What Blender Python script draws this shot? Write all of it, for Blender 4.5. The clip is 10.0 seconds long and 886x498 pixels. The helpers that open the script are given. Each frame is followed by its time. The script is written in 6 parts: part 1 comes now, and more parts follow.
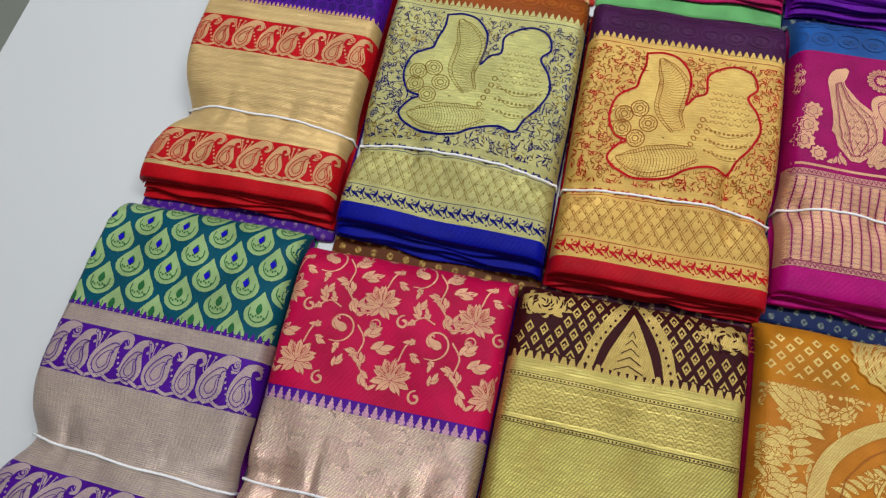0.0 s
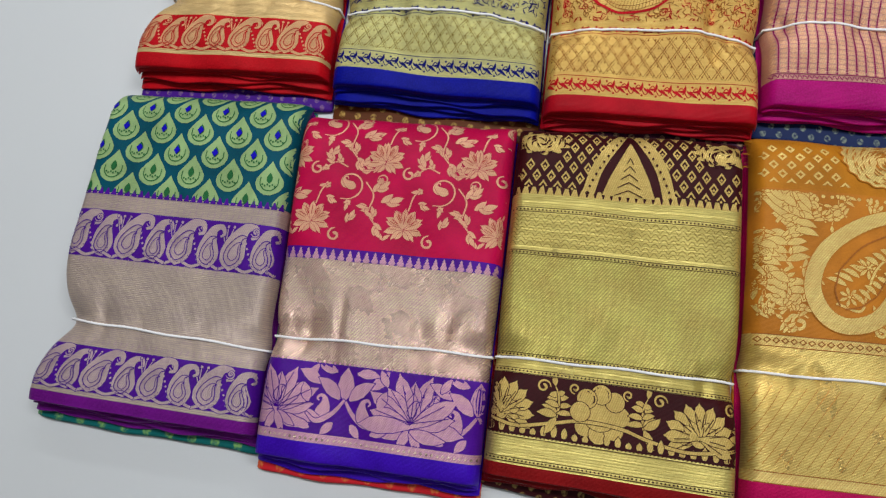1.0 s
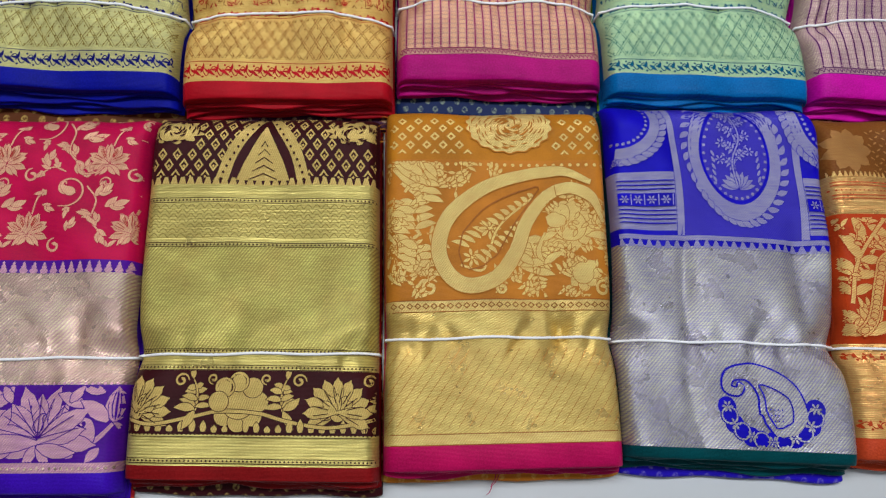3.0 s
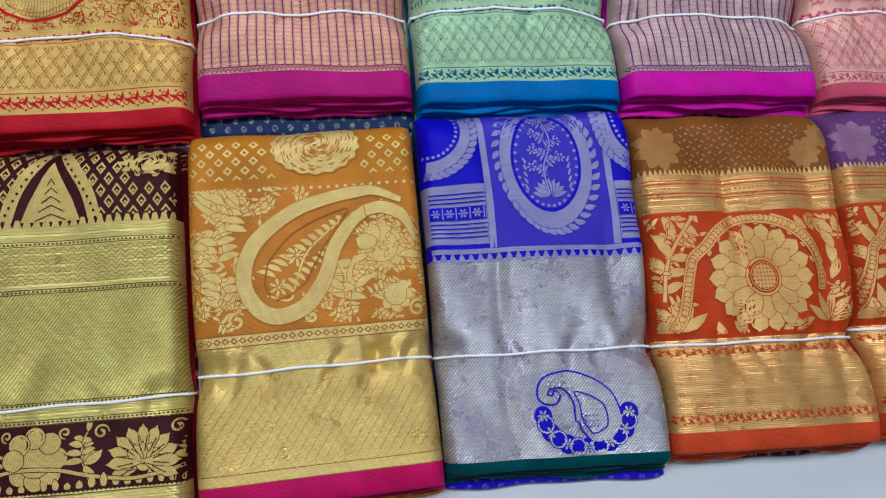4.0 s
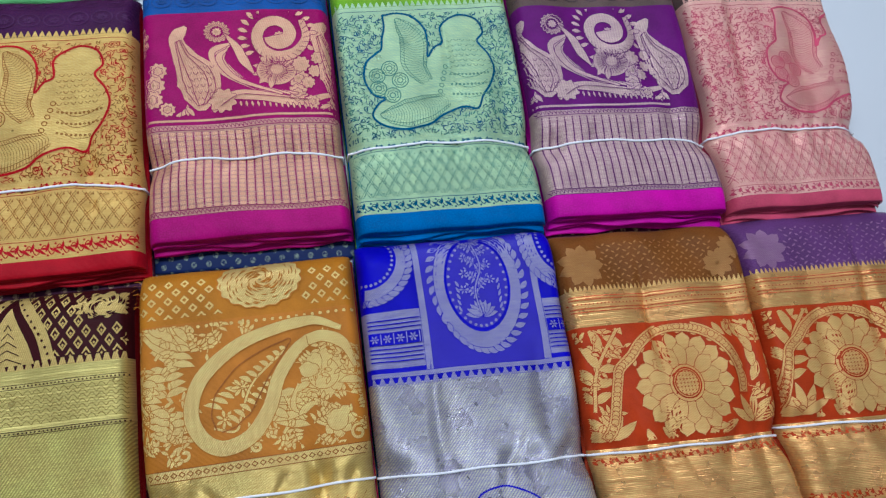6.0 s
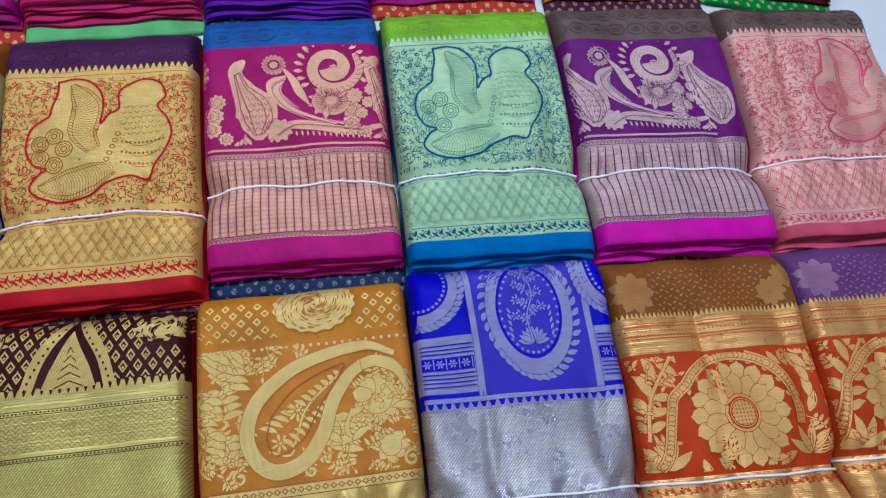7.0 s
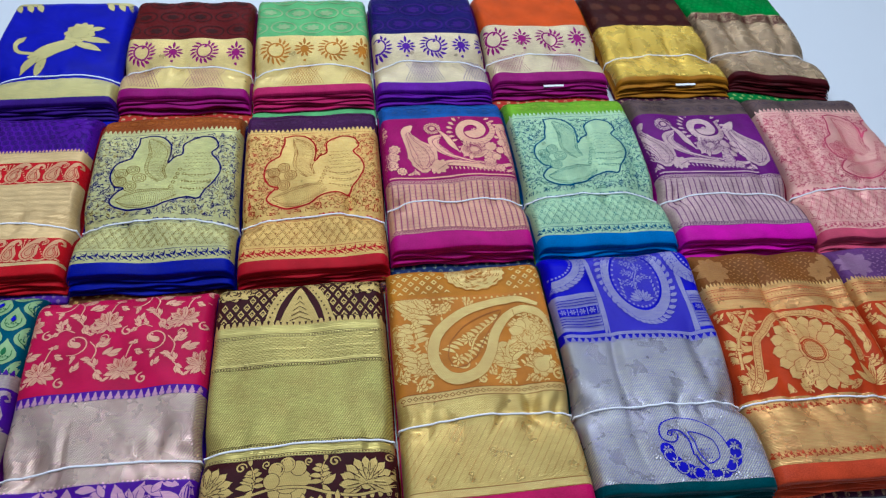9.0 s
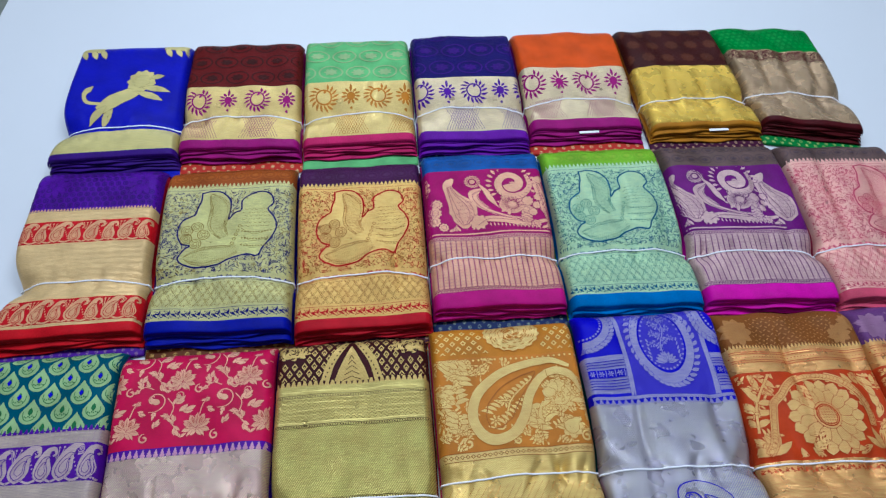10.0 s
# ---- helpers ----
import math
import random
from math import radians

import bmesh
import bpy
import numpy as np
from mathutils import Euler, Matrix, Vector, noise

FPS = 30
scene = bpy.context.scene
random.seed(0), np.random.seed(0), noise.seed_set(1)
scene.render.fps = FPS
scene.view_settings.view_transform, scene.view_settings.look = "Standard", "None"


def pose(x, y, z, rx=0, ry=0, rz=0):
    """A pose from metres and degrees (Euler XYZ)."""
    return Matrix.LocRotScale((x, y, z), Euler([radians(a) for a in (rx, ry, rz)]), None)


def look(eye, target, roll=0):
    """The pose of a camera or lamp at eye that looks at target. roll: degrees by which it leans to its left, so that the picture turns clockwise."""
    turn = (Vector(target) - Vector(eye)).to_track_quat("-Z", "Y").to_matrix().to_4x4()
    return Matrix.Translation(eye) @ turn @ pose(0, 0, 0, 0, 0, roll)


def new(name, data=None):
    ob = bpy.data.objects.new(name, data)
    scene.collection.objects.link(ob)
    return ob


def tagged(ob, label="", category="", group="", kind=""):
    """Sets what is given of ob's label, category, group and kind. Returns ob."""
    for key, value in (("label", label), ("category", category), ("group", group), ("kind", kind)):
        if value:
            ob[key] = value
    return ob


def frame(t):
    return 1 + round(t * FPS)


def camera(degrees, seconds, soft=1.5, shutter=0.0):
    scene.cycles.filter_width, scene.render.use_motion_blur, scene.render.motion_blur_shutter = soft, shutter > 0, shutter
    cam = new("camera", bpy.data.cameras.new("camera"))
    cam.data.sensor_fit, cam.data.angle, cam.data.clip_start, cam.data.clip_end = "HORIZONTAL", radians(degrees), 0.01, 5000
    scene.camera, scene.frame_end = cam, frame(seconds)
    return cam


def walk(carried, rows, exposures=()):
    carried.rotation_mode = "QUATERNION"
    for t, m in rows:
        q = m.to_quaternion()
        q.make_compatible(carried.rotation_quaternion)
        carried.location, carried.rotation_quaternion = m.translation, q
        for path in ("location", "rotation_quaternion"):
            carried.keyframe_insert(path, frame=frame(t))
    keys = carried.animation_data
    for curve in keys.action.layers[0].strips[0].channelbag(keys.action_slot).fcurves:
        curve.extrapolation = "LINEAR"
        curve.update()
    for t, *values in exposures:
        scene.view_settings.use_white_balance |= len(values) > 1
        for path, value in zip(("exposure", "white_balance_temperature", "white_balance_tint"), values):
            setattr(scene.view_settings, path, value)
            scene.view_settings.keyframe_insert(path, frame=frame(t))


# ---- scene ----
cam = camera(66.2, 10.0, soft=1.25)
PATH = [
    (0, (-0.014, 0.241, 0.811), (-0.282, 0.846, -1.077), -12.0),
    (0.5, (0.007, 0.202, 0.809), (-0.274, 0.676, -1.114), -19.5),
    (1, (-0.002, 0.142, 0.814), (-0.243, 0.553, -1.128), -24.2),
    (1.5, (0.033, 0.118, 0.809), (-0.088, 0.551, -1.14), -11.1),
    (2, (0.125, 0.12, 0.807), (0.038, 0.586, -1.137), -8.0),
    (2.5, (0.19, 0.114, 0.806), (0.194, 0.58, -1.139), 1.1),
    (3, (0.276, 0.132, 0.793), (0.364, 0.582, -1.154), 10.6),
    (3.2, (0.311, 0.15, 0.791), (0.426, 0.588, -1.157), 13.5),
    (4.3, (0.468, 0.195, 0.804), (0.751, 0.523, -1.148), 34.5),
    (4.5, (0.493, 0.202, 0.806), (0.797, 0.525, -1.145), 36.2),
    (5, (0.548, 0.22, 0.813), (0.91, 0.517, -1.132), 40.4),
    (5.5, (0.559, 0.228, 0.829), (0.973, 0.583, -1.095), 37.8),
    (6, (0.488, 0.232, 0.873), (0.787, 0.772, -1.029), 21.6),
    (6.2, (0.474, 0.245, 0.886), (0.732, 0.807, -1.016), 18.6),
    (7.3, (0.416, 0.187, 0.857), (0.656, 0.956, -0.973), 9.7),
    (7.5, (0.352, 0.085, 0.848), (0.584, 0.962, -0.935), 5.5),
    (8, (0.288, -0.084, 0.913), (0.549, 0.949, -0.779), 5.2),
    (8.5, (0.263, -0.135, 0.918), (0.5, 0.975, -0.729), 3.4),
    (9, (0.213, -0.186, 0.957), (0.442, 1.022, -0.621), 4.8),
    (9.5, (0.216, -0.174, 1.057), (0.379, 0.957, -0.584), 2.4),
    (9.7, (0.21, -0.116, 1.087), (0.404, 0.982, -0.574), 4.2),
    (9.8, (0.2, -0.095, 1.103), (0.398, 1.008, -0.554), 5.0),
    (10, (0.202, -0.082, 1.14), (0.328, 1.022, -0.522), 1.9),
]
walk(cam, [(t, look(eye, target, roll)) for t, eye, target, roll in PATH], [(0.0, 0.0, 6800, 10), (3.0, 0.0, 6500, 10), (4.5, 0.0, 5700, 10), (6.0, -0.05, 5650, 10), (7.5, 0.0, 5450, 10), (10.0, 0.05, 5500, 10)])

# ---- light: unseen area lamps added under the ceiling of a closed shop room ----
world = bpy.data.worlds.new("world")
scene.world = world
world.use_nodes = True
world.node_tree.nodes["Background"].inputs[0].default_value = (0.5, 0.55, 0.62, 1)
world.node_tree.nodes["Background"].inputs[1].default_value = 0.2

# added lamps in three rows, each row's power set to balance cloth and table
LAMPS = [(x, y, 2.58, power) for y, power in ((-0.3, 2.5), (1.1, 38.5), (3.6, 21)) for x in (-0.5, 1.2)]
for lx, ly, lz, power in LAMPS:
    lamp_data = bpy.data.lights.new("unseen_lamp", "AREA")
    lamp_data.shape, lamp_data.size, lamp_data.size_y = "RECTANGLE", 1.3, 0.5
    lamp_data.energy, lamp_data.color = power, (0.9, 0.955, 1.0)
    new("unseen_lamp", lamp_data).matrix_world = pose(lx, ly, lz)

# ---- materials ----
MATS = {}


def nodes_of(name):
    mat = bpy.data.materials.new(name)
    mat.use_nodes = True
    tree = mat.node_tree
    return mat, tree, tree.nodes["Principled BSDF"]


def link(tree, a, b):
    tree.links.new(a, b)


def mixed(tree, fac, a, b, blend="MIX"):
    """A colour mix; a and b are sockets or colours, fac a socket or number."""
    n = tree.nodes.new("ShaderNodeMix")
    n.data_type, n.blend_type = "RGBA", blend
    for sock, value in ((n.inputs[0], fac), (n.inputs[6], a), (n.inputs[7], b)):
        if isinstance(value, bpy.types.NodeSocket):
            link(tree, value, sock)
        elif isinstance(value, (int, float)):
            sock.default_value = value
        else:
            sock.default_value = (*value, 1)
    return n.outputs[2]


def ramped(tree, sock, lo, hi):
    n = tree.nodes.new("ShaderNodeMapRange")
    n.inputs[1].default_value, n.inputs[2].default_value = lo, hi
    link(tree, sock, n.inputs[0])
    return n.outputs[0]


def noisy(tree, coord, scale, detail=3.0):
    n = tree.nodes.new("ShaderNodeTexNoise")
    n.inputs["Scale"].default_value, n.inputs["Detail"].default_value = scale, detail
    link(tree, coord, n.inputs["Vector"])
    return n.outputs["Fac"]


def bands(tree, coord, period, angle, distort=0.0):
    m = tree.nodes.new("ShaderNodeMapping")
    m.inputs["Rotation"].default_value = (0, 0, radians(angle))
    link(tree, coord, m.inputs["Vector"])
    w = tree.nodes.new("ShaderNodeTexWave")
    w.wave_type, w.bands_direction, w.wave_profile = "BANDS", "X", "SIN"
    w.inputs["Scale"].default_value = 0.31416 / period
    w.inputs["Distortion"].default_value = distort
    w.inputs["Detail Scale"].default_value = 0.6
    link(tree, m.outputs[0], w.inputs["Vector"])
    return w.outputs["Fac"]


def bumped(tree, bsdf, height, strength, distance):
    b = tree.nodes.new("ShaderNodeBump")
    b.inputs["Strength"].default_value, b.inputs["Distance"].default_value = strength, distance
    link(tree, height, b.inputs["Height"])
    link(tree, b.outputs[0], bsdf.inputs["Normal"])


def silk(name, col, shot=None, rough=0.42):
    """Plain silk: a fine rib, thread grain and soft changes of tone; shot is the colour of the cross threads."""
    mat, tree, p = nodes_of(name)
    uv = tree.nodes.new("ShaderNodeUVMap").outputs[0]
    shot = tuple(0.9 * c ** 1.13 for c in shot) if shot else tuple(min(1, c * 1.3 + 0.004) for c in col)
    col = tuple(0.9 * c ** 1.13 for c in col)
    dark = tuple(c * 0.66 for c in col)
    soft = ramped(tree, noisy(tree, uv, 22), 0.35, 0.68)
    grain = ramped(tree, noisy(tree, uv, 520, 2), 0.35, 0.7)
    rib = bands(tree, uv, 0.0013, 90, 0.4)
    c = mixed(tree, soft, dark, col)
    c = mixed(tree, grain, c, mixed(tree, 0.3, c, shot))
    link(tree, c, p.inputs["Base Color"])
    p.inputs["Roughness"].default_value = rough
    p.inputs["Specular IOR Level"].default_value = 0.08
    p.inputs["Sheen Weight"].default_value = 0.05
    p.inputs["Sheen Roughness"].default_value = 0.35
    p.inputs["Sheen Tint"].default_value = (*(min(1, 0.15 + 1.1 * x) for x in shot), 1)
    bumped(tree, p, rib, 0.35, 0.0004)
    MATS[name] = mat
    return mat


def zari(name, gold, ground, angle=35, period=0.0026, cover=0.6, metal=0.72, rough=0.4):
    """Woven metal thread over a silk ground, in a twill whose lines run at that angle."""
    mat, tree, p = nodes_of(name)
    uv = tree.nodes.new("ShaderNodeUVMap").outputs[0]
    line = ramped(tree, bands(tree, uv, period, angle, 0.15), 0.1, 0.95 - 0.45 * cover)
    weft = bands(tree, uv, 0.0011, 90, 0.5)
    tone = ramped(tree, noisy(tree, uv, 30), 0.3, 0.7)
    thread = ramped(tree, noisy(tree, uv, 700, 2), 0.3, 0.7)
    stretch = tree.nodes.new("ShaderNodeMapping")
    stretch.inputs["Scale"].default_value = (45, 900, 1)
    link(tree, uv, stretch.inputs["Vector"])
    streak = ramped(tree, noisy(tree, stretch.outputs[0], 1.0, 2), 0.38, 0.62)
    bright = tuple(min(1, c * 1.2) for c in gold)
    c = mixed(tree, tone, tuple(c * 0.88 for c in gold), bright)
    c = mixed(tree, streak, mixed(tree, 0.34, c, ground), c)
    c = mixed(tree, thread, mixed(tree, 0.32, c, ground), c)
    c = mixed(tree, weft, mixed(tree, 0.2, c, ground), c)
    c = mixed(tree, line, mixed(tree, 0.32 + cover * 0.5, ground, c), c)
    link(tree, c, p.inputs["Base Color"])
    p.inputs["Metallic"].default_value = 0.78 * metal
    r = tree.nodes.new("ShaderNodeMapRange")
    r.inputs[3].default_value, r.inputs[4].default_value = rough - 0.07, rough + 0.07
    link(tree, tone, r.inputs[0])
    link(tree, r.outputs[0], p.inputs["Roughness"])
    h = tree.nodes.new("ShaderNodeMath")
    h.operation = "ADD"
    link(tree, line, h.inputs[0])
    link(tree, weft, h.inputs[1])
    bumped(tree, p, h.outputs[0], 0.56, 0.00055)
    MATS[name] = mat
    return mat


def figured(name, ground, thread, step=0.011):
    """Silk with a small woven diamond figure, for the folds that show only their edge."""
    mat, tree, p = nodes_of(name)
    uv = tree.nodes.new("ShaderNodeUVMap").outputs[0]
    a, b = bands(tree, uv, step, 40, 0.3), bands(tree, uv, step, -40, 0.3)
    m = tree.nodes.new("ShaderNodeMath")
    m.operation = "MULTIPLY"
    link(tree, a, m.inputs[0])
    link(tree, b, m.inputs[1])
    grain = ramped(tree, noisy(tree, uv, 260, 3), 0.35, 0.65)
    fac = ramped(tree, m.outputs[0], 0.35, 0.55)
    c = mixed(tree, fac, ground, mixed(tree, grain, ground, thread))
    link(tree, c, p.inputs["Base Color"])
    p.inputs["Roughness"].default_value = 0.45
    p.inputs["Specular IOR Level"].default_value = 0.06
    bumped(tree, p, m.outputs[0], 0.3, 0.0004)
    MATS[name] = mat
    return mat


def painted(name, col, rough=0.5, grain=30, depth=0.0004):
    mat, tree, p = nodes_of(name)
    pos = tree.nodes.new("ShaderNodeTexCoord").outputs["Object"]
    soft = ramped(tree, noisy(tree, pos, 1.7), 0.3, 0.7)
    fine = noisy(tree, pos, grain * 14, 3)
    c = mixed(tree, soft, tuple(x * 0.95 for x in col), col)
    c = mixed(tree, ramped(tree, fine, 0.3, 0.75), tuple(x * 0.97 for x in col), c)
    link(tree, c, p.inputs["Base Color"])
    p.inputs["Roughness"].default_value = rough
    bumped(tree, p, fine, 0.12, depth)
    MATS[name] = mat
    return mat


painted("white_laminate", (0.6, 0.615, 0.635), 0.42, 30, 0.0002)
# for the unseen walls, kept grey to limit bounce light on the fold fronts
painted("wall_paint", (0.38, 0.38, 0.37), 0.7)
painted("ceiling_paint", (0.82, 0.82, 0.82), 0.8)
painted("floor_tile", (0.27, 0.29, 0.25), 0.35)
painted("table_leg", (0.3, 0.3, 0.31), 0.4)
painted("cotton", (0.82, 0.81, 0.84), 0.85, 80)
painted("paper", (0.85, 0.85, 0.84), 0.7)


# ---- the room and the table ----
def box(bm, x0, x1, y0, y1, z0, z1):
    v = [bm.verts.new((x, y, z)) for z in (z0, z1) for y in (y0, y1) for x in (x0, x1)]
    for f in ((0, 2, 3, 1), (4, 5, 7, 6), (0, 1, 5, 4), (2, 6, 7, 3), (0, 4, 6, 2), (1, 3, 7, 5)):
        bm.faces.new([v[i] for i in f])


def part(name, bm, material, parent=None, label=""):
    """Link a bmesh as one mesh object under a thing."""
    me = bpy.data.meshes.new(name)
    bm.to_mesh(me)
    bm.free()
    me.materials.append(MATS[material])
    ob = new(name, me)
    ob.parent = parent
    return tagged(ob, label)


def slab_of(name, material, *sides):
    bm = bmesh.new()
    box(bm, *sides)
    return tagged(part(name, bm, material), kind="structure")


FLOOR = -0.75
slab_of("floor", "floor_tile", -3.2, 4.2, -3.0, 5.0, FLOOR - 0.1, FLOOR)
slab_of("ceiling", "ceiling_paint", -3.2, 4.2, -3.0, 5.0, 2.6, 2.7)
slab_of("wall_north", "wall_paint", -3.2, 4.2, 5.0, 5.1, FLOOR, 2.6)
slab_of("wall_south", "wall_paint", -3.2, 4.2, -3.1, -3.0, FLOOR, 2.6)
slab_of("wall_west", "wall_paint", -3.3, -3.2, -3.0, 5.0, FLOOR, 2.6)
slab_of("wall_east", "wall_paint", 4.2, 4.3, -3.0, 5.0, FLOOR, 2.6)


def display_table():
    """A wide white table; its long left edge runs slightly askew to the rows."""
    thing = tagged(new("display_table"), "wide white laminate display table under the folded sarees", "table")
    thing.location = (0.6, 0.75, FLOOR)
    top = 0 - FLOOR
    bm = bmesh.new()
    out = [(-1.57, -1.85), (1.75, -1.95), (1.9, 1.85), (-1.305, 1.9)]
    lo = [bm.verts.new((x, y, top - 0.03)) for x, y in out]
    hi = [bm.verts.new((x, y, top)) for x, y in out]
    bm.faces.new(hi)
    bm.faces.new(lo[::-1])
    for i in range(4):
        j = (i + 1) % 4
        bm.faces.new((lo[i], lo[j], hi[j], hi[i]))
    bmesh.ops.bevel(bm, geom=[e for e in bm.edges if e.verts[0].co.z > top - 0.001 and e.verts[1].co.z > top - 0.001],
                    offset=0.003, segments=3, affect="EDGES")
    part("tabletop", bm, "white_laminate", thing)
    for x, y in ((-1.3, -1.6), (1.5, -1.6), (1.6, 1.6), (-1.1, 1.6)):
        bm = bmesh.new()
        box(bm, x - 0.03, x + 0.03, y - 0.03, y + 0.03, 0, top - 0.03)
        part("leg", bm, "table_leg", thing)
    return thing


display_table()


# ---- drawing on cloth: motifs as thin raised weave, in the cloth's own metres (u across, v from the front edge) ----
def spline(ctrl, step=0.0022):
    """A smooth line through the control points, at even small steps."""
    c = np.array(ctrl, float)
    if len(c) == 2:
        n = max(2, int(np.linalg.norm(c[1] - c[0]) / step) + 1)
        return c[0] + (c[1] - c[0]) * np.linspace(0, 1, n)[:, None]
    e = np.vstack([2 * c[0] - c[1], c, 2 * c[-1] - c[-2]])
    out = []
    for i in range(1, len(e) - 2):
        n = max(3, int(np.linalg.norm(e[i + 1] - e[i]) / step) + 1)
        t = np.linspace(0, 1, n, endpoint=False)[:, None]
        a, b, d, f = e[i - 1], e[i], e[i + 1], e[i + 2]
        out.append(0.5 * (2 * b + (d - a) * t + (2 * a - 5 * b + 4 * d - f) * t * t + (3 * b - a - 3 * d + f) * t ** 3))
    out.append(c[-1:])
    return np.vstack(out)


def moved(pts, o=(0, 0), size=1.0, turn=0.0, flip=False):
    p = np.array(pts, float) * size
    if flip:
        p[:, 0] = -p[:, 0]
    a = radians(turn)
    return p @ np.array([[math.cos(a), math.sin(a)], [-math.sin(a), math.cos(a)]]) + np.array(o)


class Weave:
    """Collects flat faces in cloth metres; a Cloth drapes them as one part."""

    def __init__(self, clip=None, rim=0.0):
        """rim: each shape gets a narrow border of ground thread, kept in self.under."""
        self.pts, self.faces, self.clip, self.starts = [], [], clip, [0]
        self.order, self.count, self.rim, self.level = [], 0.0, rim, 0.0
        self.under = Weave(clip) if rim else None

    def add(self, pts):
        """New points, one layer above the last shape's."""
        self.pts += [tuple(p) for p in pts]
        self.order += [self.level + 6e-5 * self.count] * (len(self.pts) - len(self.order))

    def rise(self):
        self.count = (self.count + 1) % 8
        if self.under:
            self.under.count, self.under.level = self.count - 0.5, self.level

    def begin(self):
        """What follows is a motif of its own."""
        if len(self.faces) > self.starts[-1]:
            self.starts.append(len(self.faces))

    def strip(self, left, right, rise=True):
        """A band of quads between two lines, split across where it is wide."""
        if rise:
            self.rise()
        left, right = np.asarray(left, float), np.asarray(right, float)
        m = max(1, int(math.ceil(np.max(np.linalg.norm(left - right, axis=1)) / 0.004)))
        n, k = len(left), len(self.pts)
        for j in range(m + 1):
            self.add(left + (right - left) * (j / m))
        for j in range(m):
            a = k + j * n
            self.faces += [(a + i, a + n + i, a + n + i + 1, a + i + 1) for i in range(n - 1)]

    def stroke(self, ctrl, width, step=0.0022):
        """A ribbon along a line; width: metres, or pairs (share of the length, width)."""
        p = spline(ctrl, step)
        s = np.r_[0, np.cumsum(np.linalg.norm(np.diff(p, axis=0), axis=1))]
        s /= max(s[-1], 1e-9)
        w = np.full(len(p), width) if isinstance(width, (int, float)) else np.interp(s, [a for a, b in width], [b for a, b in width])
        d = np.gradient(p, axis=0)
        d /= np.maximum(np.linalg.norm(d, axis=1), 1e-9)[:, None]
        nrm = np.stack([-d[:, 1], d[:, 0]], 1) * (w / 2)[:, None]
        if self.under:
            self.rise()
            wide = nrm + np.stack([-d[:, 1], d[:, 0]], 1) * self.rim
            ends = np.vstack([p[:1] - d[:1] * self.rim, p, p[-1:] + d[-1:] * self.rim])
            wide = np.vstack([wide[:1], wide, wide[-1:]])
            self.under.strip(ends + wide, ends - wide, False)
        self.strip(p + nrm, p - nrm, not self.under)
        return p + nrm, p - nrm

    def disc(self, c, rx, ry=None, turn=0, lobes=0, deep=0.0, inner=0.0, n=None):
        """A filled or ring-shaped round; lobes make it a blossom."""
        ry = ry or rx
        n = n or (max(10, 8 * lobes) if lobes else max(8, min(40, int(rx / 0.0006))))
        ang = np.linspace(0, 2 * math.pi, n, endpoint=False)
        r = 1 - deep * (0.5 + 0.5 * np.cos(lobes * ang)) if lobes else np.ones(n)
        rings = max(1, int((1 - inner) * max(rx, ry) / 0.004))
        self.rise()
        if self.under and rx > 2 * self.rim:
            edge = moved(np.stack([(rx + self.rim) * r * np.cos(ang), (ry + self.rim) * r * np.sin(ang)], 1), c, 1, turn)
            core = moved(np.stack([rx * 0.7 * r * np.cos(ang), ry * 0.7 * r * np.sin(ang)], 1), c, 1, turn)
            self.under.strip(np.vstack([edge, edge[:1]]), np.vstack([core, core[:1]]), False)
        k = len(self.pts)
        for j in range(rings + 1):
            f = inner + (1 - inner) * j / rings
            f = max(f, 0.02)
            self.add(moved(np.stack([rx * f * r * np.cos(ang), ry * f * r * np.sin(ang)], 1), c, 1, turn))
        for j in range(rings):
            for i in range(n):
                m = (i + 1) % n
                self.faces.append((k + j * n + i, k + (j + 1) * n + i, k + (j + 1) * n + m, k + j * n + m))
        if inner == 0:
            self.faces.append(tuple(k + i for i in range(n)))

    def petal(self, base, turn, length, width, bend=0.0, fat=0.45):
        """A leaf or petal that grows from base towards turn (degrees, 0 is across, 90 towards the back)."""
        ctrl = moved([(0, 0), (length * 0.33, bend * length * 0.12), (length * 0.67, bend * length * 0.42), (length, bend * length)], base, 1, turn)
        self.stroke(ctrl, [(0, width * 0.18), (fat * 0.5, width * 0.8), (fat, width), (0.5 + fat / 2, width * 0.72), (0.93, width * 0.2), (1, 0.0002)], 0.0016)

    def flower(self, c, r, n=8, width=None, hub=0.22, turn=0):
        for i in range(n):
            a = turn + 360 * i / n
            b = (c[0] + hub * r * math.cos(radians(a)), c[1] + hub * r * math.sin(radians(a)))
            self.petal(b, a, r * (1 - hub), width or 2.3 * r / n, 0, 0.6)
        self.disc(c, r * hub * 0.8)

    def scroll(self, c, r, turn=0, turns=1.3, width=0.0016, flip=False):
        t = np.linspace(0, 1, 14)
        a = t * turns * 2 * math.pi
        p = np.stack([(1 - 0.85 * t) * np.cos(a), (1 - 0.85 * t) * np.sin(a)], 1)
        self.stroke(moved(p, c, r, turn, flip), [(0, width * 0.5), (0.3, width), (0.8, width), (1, width * 1.6)], 0.0012)

    SPINE = [(0.0, -0.5), (-0.01, -0.2), (0.03, 0.12), (0.16, 0.38), (0.36, 0.42), (0.42, 0.26), (0.31, 0.2)]
    GIRTH = [(0, 0.02), (0.05, 0.3), (0.13, 0.5), (0.24, 0.56), (0.38, 0.47), (0.55, 0.28), (0.72, 0.14), (0.88, 0.09), (1, 0.05)]

